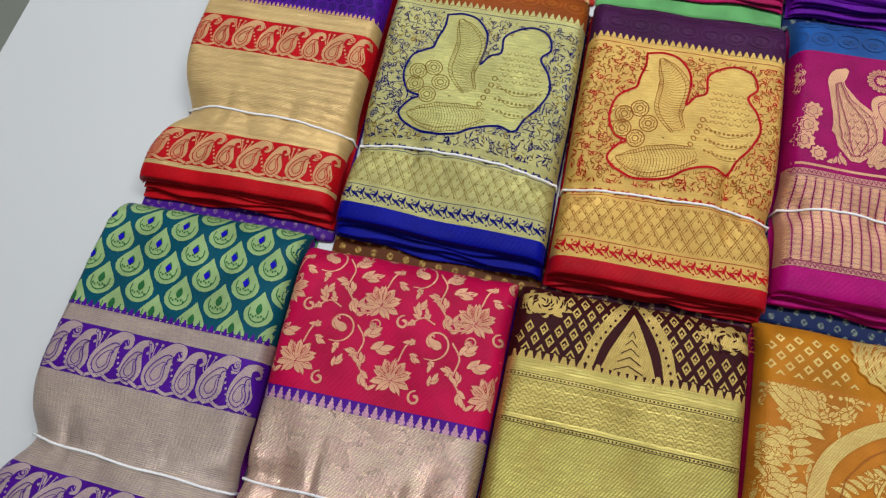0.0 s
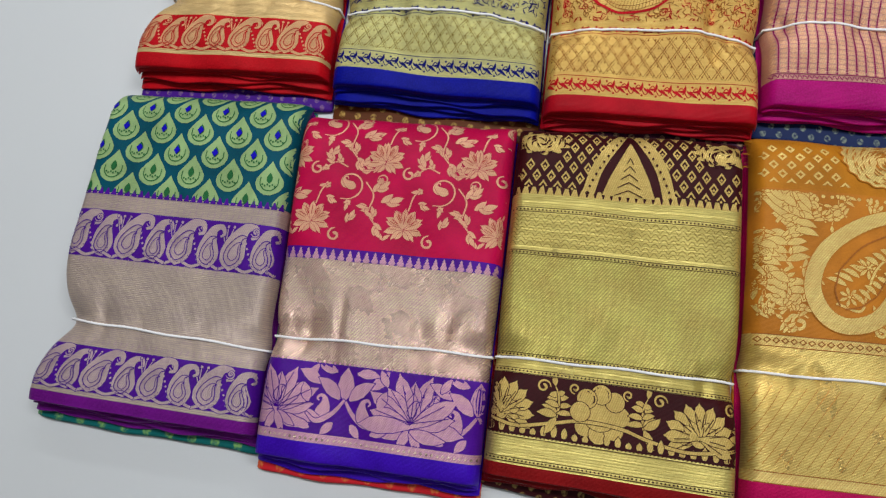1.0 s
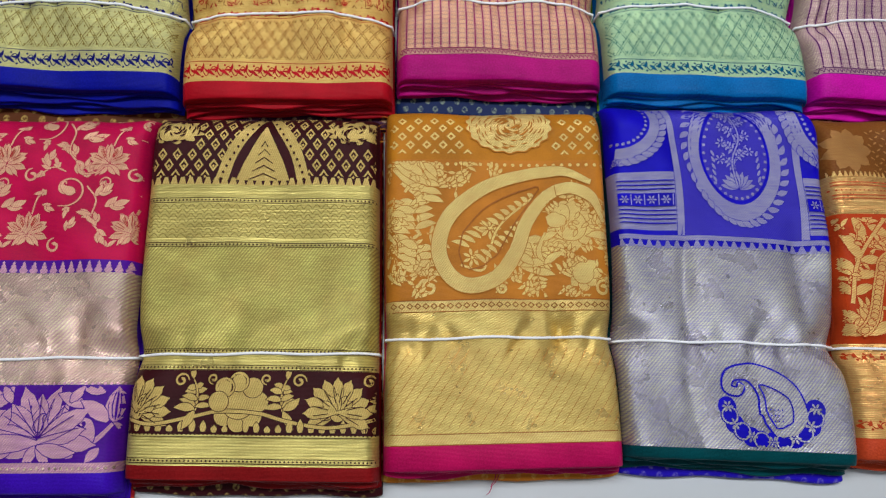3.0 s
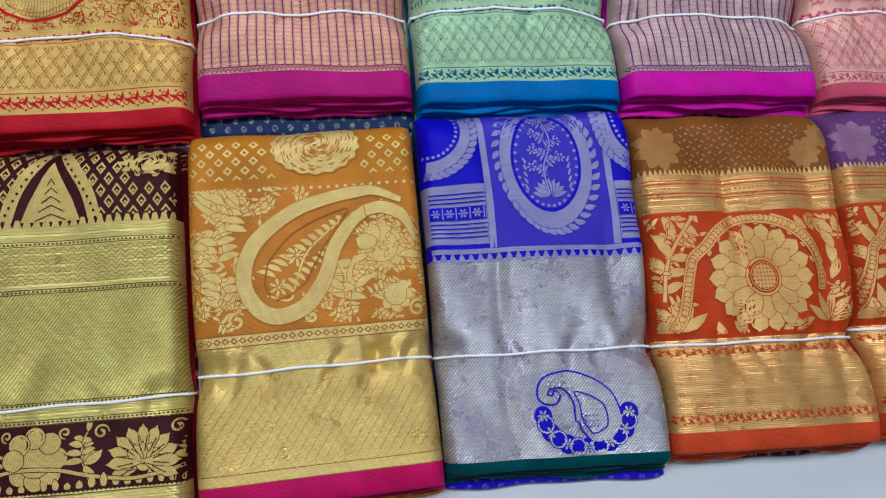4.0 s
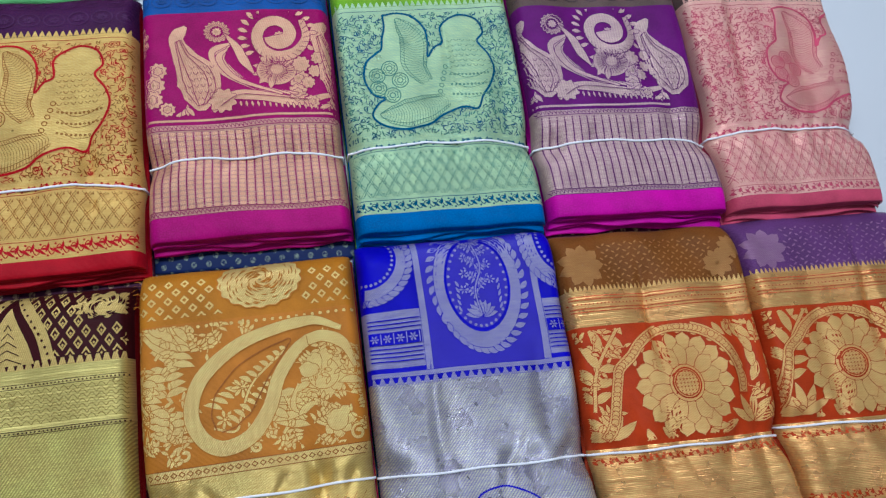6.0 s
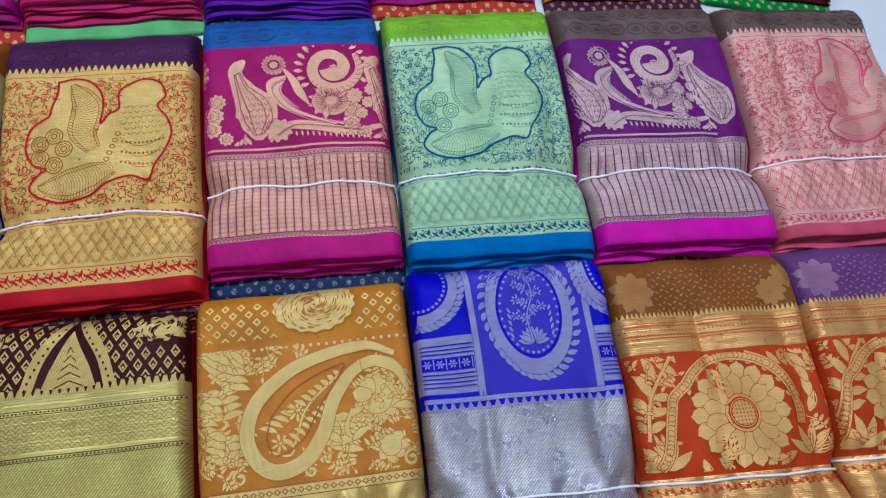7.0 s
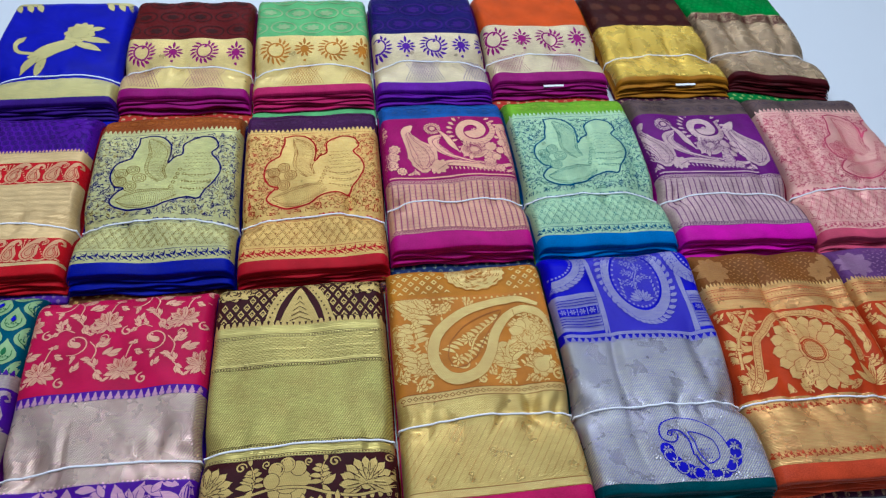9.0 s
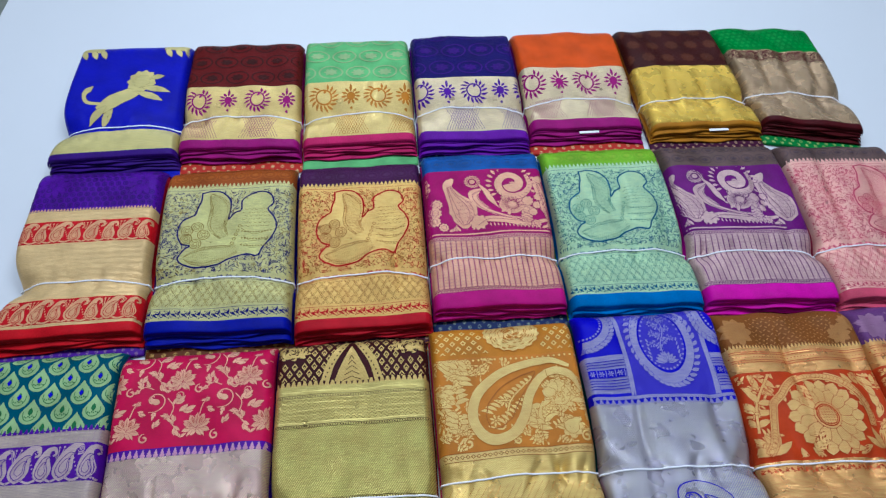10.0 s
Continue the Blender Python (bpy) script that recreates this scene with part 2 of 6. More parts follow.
    def paisley(self, c, size, turn=0, flip=False, share=1.0, outline=0.0):
        """A drop with a curled tip; share < 1 gives a smaller one inside it, outline a line along its rim."""
        ctrl = moved(self.SPINE, c, size, turn, flip)
        girth = [(a, w * size * share) for a, w in self.GIRTH]
        if share < 1:
            ctrl = moved([(x * share, (y + 0.12) * share - 0.12) for x, y in self.SPINE[:5]], c, size, turn, flip)
            girth = [(0, 0.02 * size), (0.08, 0.34 * size * share), (0.22, 0.54 * size * share), (0.4, 0.5 * size * share), (0.7, 0.24 * size * share), (1, 0.0005)]
        if not outline:
            self.stroke(ctrl, girth, 0.0016)
            return
        ghost = Weave()
        left, right = ghost.stroke(ctrl, girth, 0.0016)
        self.stroke(np.vstack([left, right[::-1], left[:1]])[::2], outline, 0.002)

    def lotus(self, c, size, n=7, spread=150):
        for i in range(n):
            a = 90 + spread * (i / (n - 1) - 0.5)
            self.petal(c, a, size * (0.78 if i % 2 else 0.95), size * 0.3, 0.12 * (i - (n - 1) / 2) / n, 0.6)
        for a in (-150, -30, -115, -65):
            self.petal(c, a, size * 0.5, size * 0.17)

    def fill(self, rim, step=0.003):
        """Small cells that fill a closed outline."""
        rim = np.asarray(rim)
        x0, y0 = rim.min(0)
        x1, y1 = rim.max(0)
        nx, ny = int((x1 - x0) / step) + 2, int((y1 - y0) / step) + 2
        xs, ys = x0 + np.arange(nx) * step, y0 + np.arange(ny) * step
        gx, gy = np.meshgrid(xs, ys, indexing="ij")
        hit = np.zeros(gx.shape, bool)
        for (ax, ay), (bx, by) in zip(rim, np.roll(rim, -1, 0)):
            if ay == by:
                continue
            hit ^= ((ay > gy) != (by > gy)) & (gx < (bx - ax) * (gy - ay) / (by - ay) + ax)
        k = len(self.pts)
        self.rise()
        self.add([(gx[i, j], gy[i, j]) for i in range(nx) for j in range(ny)])
        for i in range(nx - 1):
            for j in range(ny - 1):
                if hit[i, j] and hit[i + 1, j] and hit[i, j + 1] and hit[i + 1, j + 1]:
                    a = k + i * ny + j
                    self.faces.append((a, a + ny, a + ny + 1, a + 1))

    def sprig(self, p, turn, size, bend=0.4, pairs=3):
        """A bent stem with leaves on both sides and one at its tip."""
        pts = moved([(0, 0), (0.35, 0.06 * bend), (0.7, 0.32 * bend), (1, 0.8 * bend)], p, size, turn)
        self.stroke(pts, [(0, size * 0.09), (1, size * 0.03)])
        line = spline(pts, size / 12)
        for k in range(pairs):
            q = line[int(len(line) * (0.15 + 0.7 * k / pairs))]
            self.petal(q, turn + 62 + 20 * bend * k, size * (0.52 - 0.08 * k), size * 0.2, 0.35)
            self.petal(q, turn - 55 + 20 * bend * k, size * (0.46 - 0.08 * k), size * 0.18, -0.35)
        self.petal(line[-2], turn + 50 * bend, size * 0.42, size * 0.18)

    def teeth(self, u0, u1, v, pitch, tall, tip=0.1):
        """A row of little temple points that rise from v."""
        n = max(1, int((u1 - u0) / pitch))
        p = (u1 - u0) / n
        for i in range(n):
            a = u0 + i * p
            self.strip([(a + p * 0.05, v), (a + p * 0.5 - p * tip, v + tall)], [(a + p * 0.95, v), (a + p * 0.5 + p * tip, v + tall)])

    def row(self, u0, u1, v, pitch, r):
        n = max(1, int((u1 - u0) / pitch))
        for i in range(n):
            self.disc((u0 + (i + 0.5) * (u1 - u0) / n, v), r, n=6)

    def line(self, u0, u1, v, width):
        self.stroke([(u0, v), (u1, v)], width, 0.004)

    def diamond(self, c, r, tall=None, inner=0.0):
        tall = tall or r
        self.disc(c, r, tall, n=4, inner=inner)

    def lattice(self, u0, u1, v0, v1, step, width):
        for k in (1, -1):
            x = u0 - (v1 - v0)
            while x < u1 + (v1 - v0):
                p, q = (x, v0), (x + k * (v1 - v0) * 0.62, v1)
                self.stroke([p, q], width, 0.003)
                x += step


# ---- the folded sarees ----
GROUP = "folded sarees on the table"


class Cloth:
    """One folded saree: a soft stack whose top is a height field, tied with string at v = tie."""

    def __init__(self, label, corners, lane, tall, tie, side_silk, body_silk, creases=(), waist=(0.0012, 0.0012), wave=1.0, jut=0.013):
        (xlf, yl), (xrf, yr), (xlb, bl), (xrb, br) = corners
        self.q = np.array([(xlf, yl), (xrf, yr), (xlb, bl), (xrb, br)])
        self.mid = self.q.mean(0)
        self.W, self.L = xrf - xlf, (bl + br) / 2 - (yl + yr) / 2
        self.tall, self.tie, self.waist, self.creases, self.wave = tall, tie, waist, creases, wave
        self.rng = random.Random(lane)
        r = self.rng
        self.swell = [(r.uniform(18, 75), r.uniform(10, 50), r.uniform(0, 6.3), r.uniform(0.4, 1.0)) for _ in range(6)]
        self.us = np.linspace(0, 1, 74)
        self.us = self.us - 0.055 * np.sin(2 * math.pi * self.us)
        self.us *= self.W
        self.vs = np.linspace(0, self.L, 112)
        uu, vv = np.meshgrid(self.us, self.vs, indexing="ij")
        self.h = self.height(uu, vv)
        self.thing = tagged(new("folded_saree"), label, "saree", GROUP)
        self.thing.location = (self.mid[0], self.mid[1], 0)
        self.strips, self.warp = [], None
        self.stack(side_silk, body_silk, jut)
        self.string()

    def height(self, u, v):
        W, L = self.W, self.L
        d = np.minimum(u, W - u)
        h = 1 - 0.34 * np.exp(-np.maximum(d, 0) / 0.0045)
        b = np.clip((L - v) / 0.044, 0, 1)
        h *= 0.2 + 0.8 * np.sqrt(np.maximum(0, 1 - (1 - b) ** 2))
        h *= 1 - 0.1 * np.exp(-np.maximum(v, 0) / 0.012)
        e = np.exp(-((v - self.tie) / 0.02) ** 2)
        h *= 1 - e * (0.07 + 0.42 * np.abs(2 * u / W - 1) ** 4)
        far = np.exp(-((v - self.tie) / 0.05) ** 2)
        h *= 1 - far * 0.16 * np.abs(2 * u / W - 1) ** 3
        h *= 1 + 0.07 * np.sin(math.pi * np.clip((v - self.tie) / (L - self.tie), 0, 1))
        z = h * self.tall
        for a, c, ph, k in self.swell:
            z = z + 0.0009 * self.wave * k * np.sin(a * u + c * v + ph)
        # puckers that run away from the string
        for i in range(9):
            r = random.Random(i * 7 + int(self.W * 1e5))
            uc, sl, ln = r.uniform(0.06, 0.94) * W, r.uniform(-0.5, 0.5), r.uniform(0.018, 0.045)
            z = z - 0.002 * min(self.wave, 1.7) * np.exp(-((u - uc - sl * (v - self.tie)) / 0.008) ** 2) * np.exp(-((v - self.tie) / ln) ** 2)
        for uc, vc, lean, width, reach, deep in self.creases:
            z = z - 2.0 * deep * np.exp(-((u - uc * W - lean * (v - vc)) / width) ** 2) * np.exp(-((v - vc) / reach) ** 2)
        return np.maximum(z, 0.006)

    def at(self, u, v):
        """Bilinear height on the grid."""
        u, v = np.asarray(u, float), np.asarray(v, float)
        i = np.clip(np.searchsorted(self.us, u) - 1, 0, len(self.us) - 2)
        j = np.clip(np.searchsorted(self.vs, v) - 1, 0, len(self.vs) - 2)
        a = np.clip((u - self.us[i]) / (self.us[i + 1] - self.us[i]), 0, 1)
        b = np.clip((v - self.vs[j]) / (self.vs[j + 1] - self.vs[j]), 0, 1)
        h = self.h
        return (h[i, j] * (1 - a) + h[i + 1, j] * a) * (1 - b) + (h[i, j + 1] * (1 - a) + h[i + 1, j + 1] * a) * b

    def place(self, u, v, z):
        """Cloth metres to the thing's own space."""
        u, v, z = (np.asarray(a, float) for a in (u, v, z))
        s, t = (u / self.W)[..., None], (v / self.L)[..., None]
        p = (self.q[0] * (1 - s) + self.q[1] * s) * (1 - t) + (self.q[2] * (1 - s) + self.q[3] * s) * t - self.mid
        e = np.exp(-((v - self.tie) / 0.045) ** 2)
        x = p[..., 0] + e * (self.waist[0] * (1 - u / self.W) ** 2 - self.waist[1] * (u / self.W) ** 2)
        return np.stack([x, p[..., 1], z], -1)

    def mesh(self, name, verts, faces, uvs, material, label=""):
        me = bpy.data.meshes.new(name)
        me.from_pydata([tuple(p) for p in verts], [], faces)
        me.materials.append(MATS[material])
        layer = me.uv_layers.new(name="UVMap")
        loops = np.empty(len(me.loops), np.int32)
        me.loops.foreach_get("vertex_index", loops)
        layer.data.foreach_set("uv", np.asarray(uvs, np.float32)[loops].ravel())
        me.polygons.foreach_set("use_smooth", [True] * len(me.polygons))
        ob = new(name, me)
        ob.parent = self.thing
        return tagged(ob, label)

    def woven(self, v):
        """From the even layout to where the weave lies on this cloth."""
        return v if self.warp is None else np.interp(v, [a for a, c in self.warp], [c for a, c in self.warp])

    def band(self, name, v0, v1, material, u0=0.0, u1=1.0, lift=0.0005, label=""):
        """A woven stretch of the top layer, from v0 to v1, across the shares u0 to u1 of the width."""
        v0, v1 = float(self.woven(v0)), float(self.woven(v1))
        us = self.us[(self.us > u0 * self.W) & (self.us < u1 * self.W)]
        us = np.r_[u0 * self.W, us, u1 * self.W]
        vs = self.vs[(self.vs > v0 + 1e-5) & (self.vs < v1 - 1e-5)]
        vs = np.r_[v0, vs, v1]
        if v0 <= 0:
            vs = np.r_[-0.0016, -0.0011, vs]
        if u0 <= 0:
            us = np.r_[-0.0006, us]
        if u1 >= 1:
            us = np.r_[us, self.W + 0.0006]
        uu, vv = np.meshgrid(us, vs, indexing="ij")
        high = self.at(uu, vv) + lift
        high -= np.where(vv < -0.0015, 0.007, np.where(vv < -0.001, 0.0012, 0.0)) + np.where((uu < 0) | (uu > self.W), 0.006, 0.0)
        p = self.place(uu, vv, high).reshape(-1, 3)
        m = len(vs)
        f = [(i * m + j, (i + 1) * m + j, (i + 1) * m + j + 1, i * m + j + 1) for i in range(len(us) - 1) for j in range(m - 1)]
        ob = self.mesh(name, p, f, np.stack([uu.ravel(), vv.ravel()], 1), material, label)
        if u0 <= 0 and u1 >= 1:
            self.strips.append((v0, v1, ob))
        return ob

    def sew(self, name, weave, material, lift=0.0008, label="", kind="", ground=""):
        """Drape a Weave on the top layer, clipped to its stretch of cloth, each of its motifs as one part."""
        if not weave.faces:
            return
        if weave.under and ground:
            self.sew("motif_rim", weave.under, ground, lift, kind="stuff")
        v0, v1 = weave.clip or (0.0, self.L)
        v0, v1 = float(self.woven(v0)), min(float(self.woven(v1)), self.L - 0.003)
        pts = np.array(weave.pts)
        pts[:, 1] = self.woven(pts[:, 1])
        high = self.at(pts[:, 0], pts[:, 1]) + lift + np.array(weave.order)
        p = self.place(pts[:, 0], pts[:, 1], high)
        ok = (pts[:, 0] > 0.0015) & (pts[:, 0] < self.W - 0.0015) & (pts[:, 1] > v0) & (pts[:, 1] < v1)
        ends = weave.starts[1:] + [len(weave.faces)]
        for start, end in zip(weave.starts, ends):
            faces = []
            for f in weave.faces[start:end]:
                if all(ok[i] for i in f):
                    a, b, c = pts[f[0]], pts[f[1]], pts[f[2]]
                    faces.append(f if (b[0] - a[0]) * (c[1] - a[1]) - (b[1] - a[1]) * (c[0] - a[0]) > 0 else f[::-1])
            if not faces:
                continue
            used = sorted({i for f in faces for i in f})
            index = {k: i for i, k in enumerate(used)}
            ob = self.mesh(name, p[used], [tuple(index[i] for i in f) for f in faces], pts[used], material, label)
            tagged(ob, kind=kind)
            middle = float(np.median(pts[used][:, 1]))
            for low, high_v, strip in self.strips:
                if low <= middle <= high_v:
                    ob.parent = strip
                    break

    def fold(self, name, f0, f1, front, back, material, ripple, inset=0.0, label=""):
        """A folded layer of the stack: rounded at its front and back, between the shares f0 and f1 of the height."""
        W, r = self.W, self.rng
        us = np.r_[0.0, 0.004, 0.012, np.linspace(0.03, 0.97, 30), 0.988, 0.996, 1.0]
        thin = np.clip(np.sqrt(np.maximum(0, 1 - (1 - np.minimum(us, 1 - us) / 0.012).clip(0, 1) ** 2)), 0.25, 1)
        us = inset + us * (W - 2 * inset)
        ph = [r.uniform(0, 6.3) for _ in range(4)]
        edge = front + ripple * (np.sin(us * 31 + ph[0]) + 0.6 * np.sin(us * 73 + ph[1]))
        sag = 0.0022 * (np.sin(us * 24 + ph[2]) + 0.7 * np.sin(us * 55 + ph[3])) * (ripple > 0.0011)
        rows = []
        share = np.linspace(0, 1, 22)
        for i, u in enumerate(us):
            vs = edge[i] + (back - edge[i]) * share
            h = self.at(np.full(22, u), np.clip(vs, 0, self.L)) - (0.0078 if f1 > 0.95 else 0.0008)
            fade = np.exp(-np.maximum(vs - edge[i], 0) / 0.03)
            lo, hi = h * f0 + sag[i] * fade * f0, h * f1 + sag[i] * fade * (f1 < 0.95) * f1
            m, half = (lo + hi) / 2, (hi - lo) / 2 * thin[i]
            ang = np.linspace(0.5 * math.pi, 1.5 * math.pi, 7)[1:-1]
            nose = [(edge[i] + half[0] * 0.85 * math.cos(a), m[0] + half[0] * math.sin(a)) for a in ang]
            tail = [(back - half[-1] * 0.8 * math.cos(a), m[-1] - half[-1] * math.sin(a)) for a in ang]
            loop = list(zip(vs[::-1], (m + half)[::-1])) + nose + list(zip(vs, m - half)) + tail
            rows.append([(u, v, max(z, 0.0004)) for v, z in loop])
        k = len(rows[0])
        flat = np.array(rows).reshape(-1, 3)
        p = self.place(flat[:, 0], flat[:, 1], flat[:, 2])
        faces = [(i * k + j, i * k + (j + 1) % k, (i + 1) * k + (j + 1) % k, (i + 1) * k + j) for i in range(len(rows) - 1) for j in range(k)]
        faces += [tuple(range(k))[::-1], tuple((len(rows) - 1) * k + j for j in range(k))]
        return self.mesh(name, p, faces, flat[:, :2], material, label)

    def stack(self, side_silk, body_silk, jut):
        r, back = self.rng, self.L - 0.006
        reach = jut + (0.009 if self.mid[1] > 0.4 else 0.0)
        self.fold("bottom_fold", 0.0, 0.22, -reach, back, body_silk, 0.0011, -0.0034)
        for f0, f1, share, inset in ((0.27, 0.36, 0.62, -0.0022), (0.42, 0.5, 0.42, -0.0004), (0.55, 0.63, 0.36, 0.0002), (0.68, 0.755, 0.16, 0.0012)):
            self.fold("inner_fold", f0, f1, -share * jut + r.uniform(-0.003, 0.003), back - r.uniform(0.001, 0.005), side_silk, 0.0024, inset)
        self.fold("top_fold", 0.82, 1.0, 0.0008, back, side_silk, 0.0008)

    def string(self):
        """White cotton string across the top and down both sides."""
        r, W = self.rng, self.W
        tilt = r.uniform(-0.02, 0.02)
        u = np.r_[-0.0014, -0.0012, np.linspace(0.0, 1, 60) * W, W + 0.0012, W + 0.0014]
        v = self.tie + tilt * (u - W / 2) + 0.0008 * np.sin(u * 60 + r.uniform(0, 6))
        z = self.at(np.clip(u, 0, W), v) + 0.0016
        soft = np.convolve(np.pad(z[2:-2], 7, mode="edge"), np.ones(15) / 15, "valid")
        z[2:-2] = np.maximum(z[2:-2] - 0.0004, soft)
        z[0] = z[-1] = 0.004
        z[1] -= 0.003
        z[-2] -= 0.003
        c = self.place(u, v, z)
        d = np.gradient(c, axis=0)
        d /= np.linalg.norm(d, axis=1)[:, None]
        side = np.cross(d, (0.0, 1.0, 0.02))
        side /= np.linalg.norm(side, axis=1)[:, None]
        other = np.cross(d, side)
        pts, uvs = [], []
        for i in range(len(c)):
            for k in range(7):
                a = 2 * math.pi * k / 7 + i * 0.5
                rad = 0.00165 * (1 + 0.16 * math.sin(3 * a + i * 1.7))
                pts.append(c[i] + rad * (side[i] * math.cos(a) + other[i] * math.sin(a)))
                uvs.append((u[i], k / 7))
        f = [(i * 7 + k, i * 7 + (k + 1) % 7, (i + 1) * 7 + (k + 1) % 7, (i + 1) * 7 + k) for i in range(len(c) - 1) for k in range(7)]
        self.mesh("string", pts, f, uvs, "cotton", "white cotton string tied round the saree")


# silks
silk("teal_silk", (0.003, 0.1, 0.17), (0.005, 0.16, 0.12))
silk("green_thread", (0.36, 0.53, 0.27), (0.5, 0.62, 0.22))
silk("moss_thread", (0.03, 0.17, 0.06))
silk("violet_silk", (0.1, 0.012, 0.34), (0.16, 0.015, 0.36))
silk("plum_silk", (0.2, 0.012, 0.27))
silk("blue_violet_silk", (0.07, 0.008, 0.52))
silk("rose_silk", (0.58, 0.006, 0.1), (0.72, 0.025, 0.05))
silk("scarlet_silk", (0.55, 0.009, 0.028), (0.6, 0.025, 0.03))
silk("maroon_silk", (0.058, 0.009, 0.012), (0.1, 0.012, 0.02))
silk("brick_silk", (0.3, 0.012, 0.014))
silk("ochre_silk", (0.58, 0.23, 0.022), (0.64, 0.29, 0.03))
silk("rust_silk", (0.62, 0.24, 0.035), (0.67, 0.28, 0.04))
silk("fuchsia_silk", (0.6, 0.008, 0.13))
silk("royal_silk", (0.012, 0.005, 0.56), (0.02, 0.008, 0.5))
silk("pine_silk", (0.0, 0.085, 0.1))
silk("vermilion_silk", (0.6, 0.07, 0.015), (0.66, 0.11, 0.02))
silk("flame_silk", (0.68, 0.09, 0.03))
silk("copper_silk", (0.26, 0.085, 0.02), (0.4, 0.2, 0.05))
silk("heather_silk", (0.16, 0.05, 0.2), (0.3, 0.16, 0.32))
silk("red_silk", (0.58, 0.008, 0.018))
silk("cobalt_silk", (0.003, 0.008, 0.32))
silk("amber_silk", (0.34, 0.085, 0.015))
silk("aubergine_silk", (0.065, 0.014, 0.09), (0.2, 0.05, 0.08))
silk("azure_silk", (0.012, 0.13, 0.42), (0.1, 0.1, 0.3))
silk("magenta_silk", (0.38, 0.004, 0.14))
silk("orchid_silk", (0.5, 0.006, 0.21))
silk("lime_silk", (0.22, 0.5, 0.03), (0.4, 0.55, 0.05))
silk("lagoon_silk", (0.0, 0.17, 0.47))
silk("teal_line", (0.0, 0.13, 0.24))
silk("grape_silk", (0.17, 0.014, 0.2), (0.25, 0.02, 0.22))
silk("hot_pink_silk", (0.66, 0.006, 0.4))
silk("ash_silk", (0.17, 0.1, 0.1), (0.2, 0.2, 0.13))
silk("blush_silk", (0.72, 0.1, 0.2), (0.75, 0.2, 0.2))
silk("sapphire_silk", (0.012, 0.012, 0.42))
silk("indigo_silk", (0.05, 0.01, 0.2))
silk("wine_silk", (0.15, 0.012, 0.014), (0.22, 0.03, 0.02))
silk("berry_silk", (0.34, 0.006, 0.18))
silk("mint_silk", (0.2, 0.56, 0.2), (0.2, 0.5, 0.3))
silk("coral_silk", (0.55, 0.02, 0.14))
silk("navy_silk", (0.014, 0.008, 0.13))
silk("navy_line", (0.006, 0.008, 0.17))
silk("purple_silk", (0.15, 0.008, 0.34))
silk("tangerine_silk", (0.66, 0.1, 0.012))
silk("umber_silk", (0.065, 0.014, 0.014), (0.1, 0.03, 0.02))
silk("mustard_silk", (0.45, 0.19, 0.012))
silk("emerald_silk", (0.008, 0.24, 0.04), (0.02, 0.35, 0.06))
silk("leaf_silk", (0.03, 0.33, 0.07))
silk("amber_tone", (0.45, 0.13, 0.022))
silk("aubergine_tone", (0.095, 0.028, 0.1))
silk("lime_tone", (0.3, 0.5, 0.04))
silk("ash_tone", (0.11, 0.075, 0.085))
silk("azure_tone", (0.03, 0.1, 0.3))
silk("umber_tone", (0.11, 0.035, 0.02))
silk("oxblood_silk", (0.09, 0.008, 0.012))
silk("rust_line", (0.42, 0.15, 0.03))
silk("sea_line", (0.1, 0.3, 0.24))
silk("gold_line", (0.32, 0.22, 0.05))
figured("teal_figured", (0.006, 0.12, 0.12), (0.2, 0.4, 0.12), 0.022)
figured("scarlet_figured", (0.6, 0.02, 0.03), (0.7, 0.2, 0.06), 0.02)
figured("maroon_figured", (0.05, 0.009, 0.012), (0.45, 0.3, 0.1), 0.014)
figured("ochre_figured", (0.6, 0.2, 0.02), (0.75, 0.45, 0.1), 0.014)
figured("royal_figured", (0.02, 0.008, 0.5), (0.2, 0.16, 0.6), 0.014)
figured("violet_figured", (0.06, 0.01, 0.22), (0.25, 0.15, 0.25), 0.012)
figured("brown_figured", (0.1, 0.03, 0.01), (0.45, 0.3, 0.08), 0.016)
figured("night_figured", (0.01, 0.02, 0.08), (0.2, 0.25, 0.2), 0.014)
figured("plum_figured", (0.05, 0.01, 0.03), (0.4, 0.25, 0.15), 0.014)
figured("leaf_figured", (0.01, 0.16, 0.03), (0.4, 0.5, 0.15), 0.014)
figured("red_gold_figured", (0.4, 0.03, 0.02), (0.6, 0.45, 0.2), 0.016)
# metal thread
zari("gold_zari", (0.95, 0.8, 0.23), (0.2, 0.11, 0.02), 38, 0.0029, 0.25, 0.8, 0.36)
zari("gold_stripe", (0.86, 0.73, 0.25), (0.4, 0.26, 0.04), 90, 0.003, 0.8, 0.8, 0.34)
zari("gold_motif", (0.78, 0.6, 0.19), (0.45, 0.25, 0.06), 20, 0.0023, 0.5, 0.55)
zari("antique_zari", (0.68, 0.56, 0.4), (0.3, 0.2, 0.28), 90, 0.0022, 0.7, 0.6, 0.45)
zari("antique_motif", (0.62, 0.5, 0.38), (0.34, 0.2, 0.34), 20, 0.0023, 0.5, 0.5)
zari("rose_zari", (0.98, 0.86, 0.48), (0.46, 0.13, 0.3), 40, 0.0028, 0.3, 0.85, 0.28)
zari("rose_motif", (0.83, 0.58, 0.33), (0.65, 0.2, 0.15), 20, 0.0023, 0.5, 0.5)
zari("lotus_motif", (0.78, 0.5, 0.4), (0.4, 0.1, 0.45), 38, 0.0023, 0.5, 0.5)
zari("amber_zari", (0.92, 0.73, 0.26), (0.5, 0.22, 0.02), 62, 0.0024, 0.65, 0.8, 0.32)
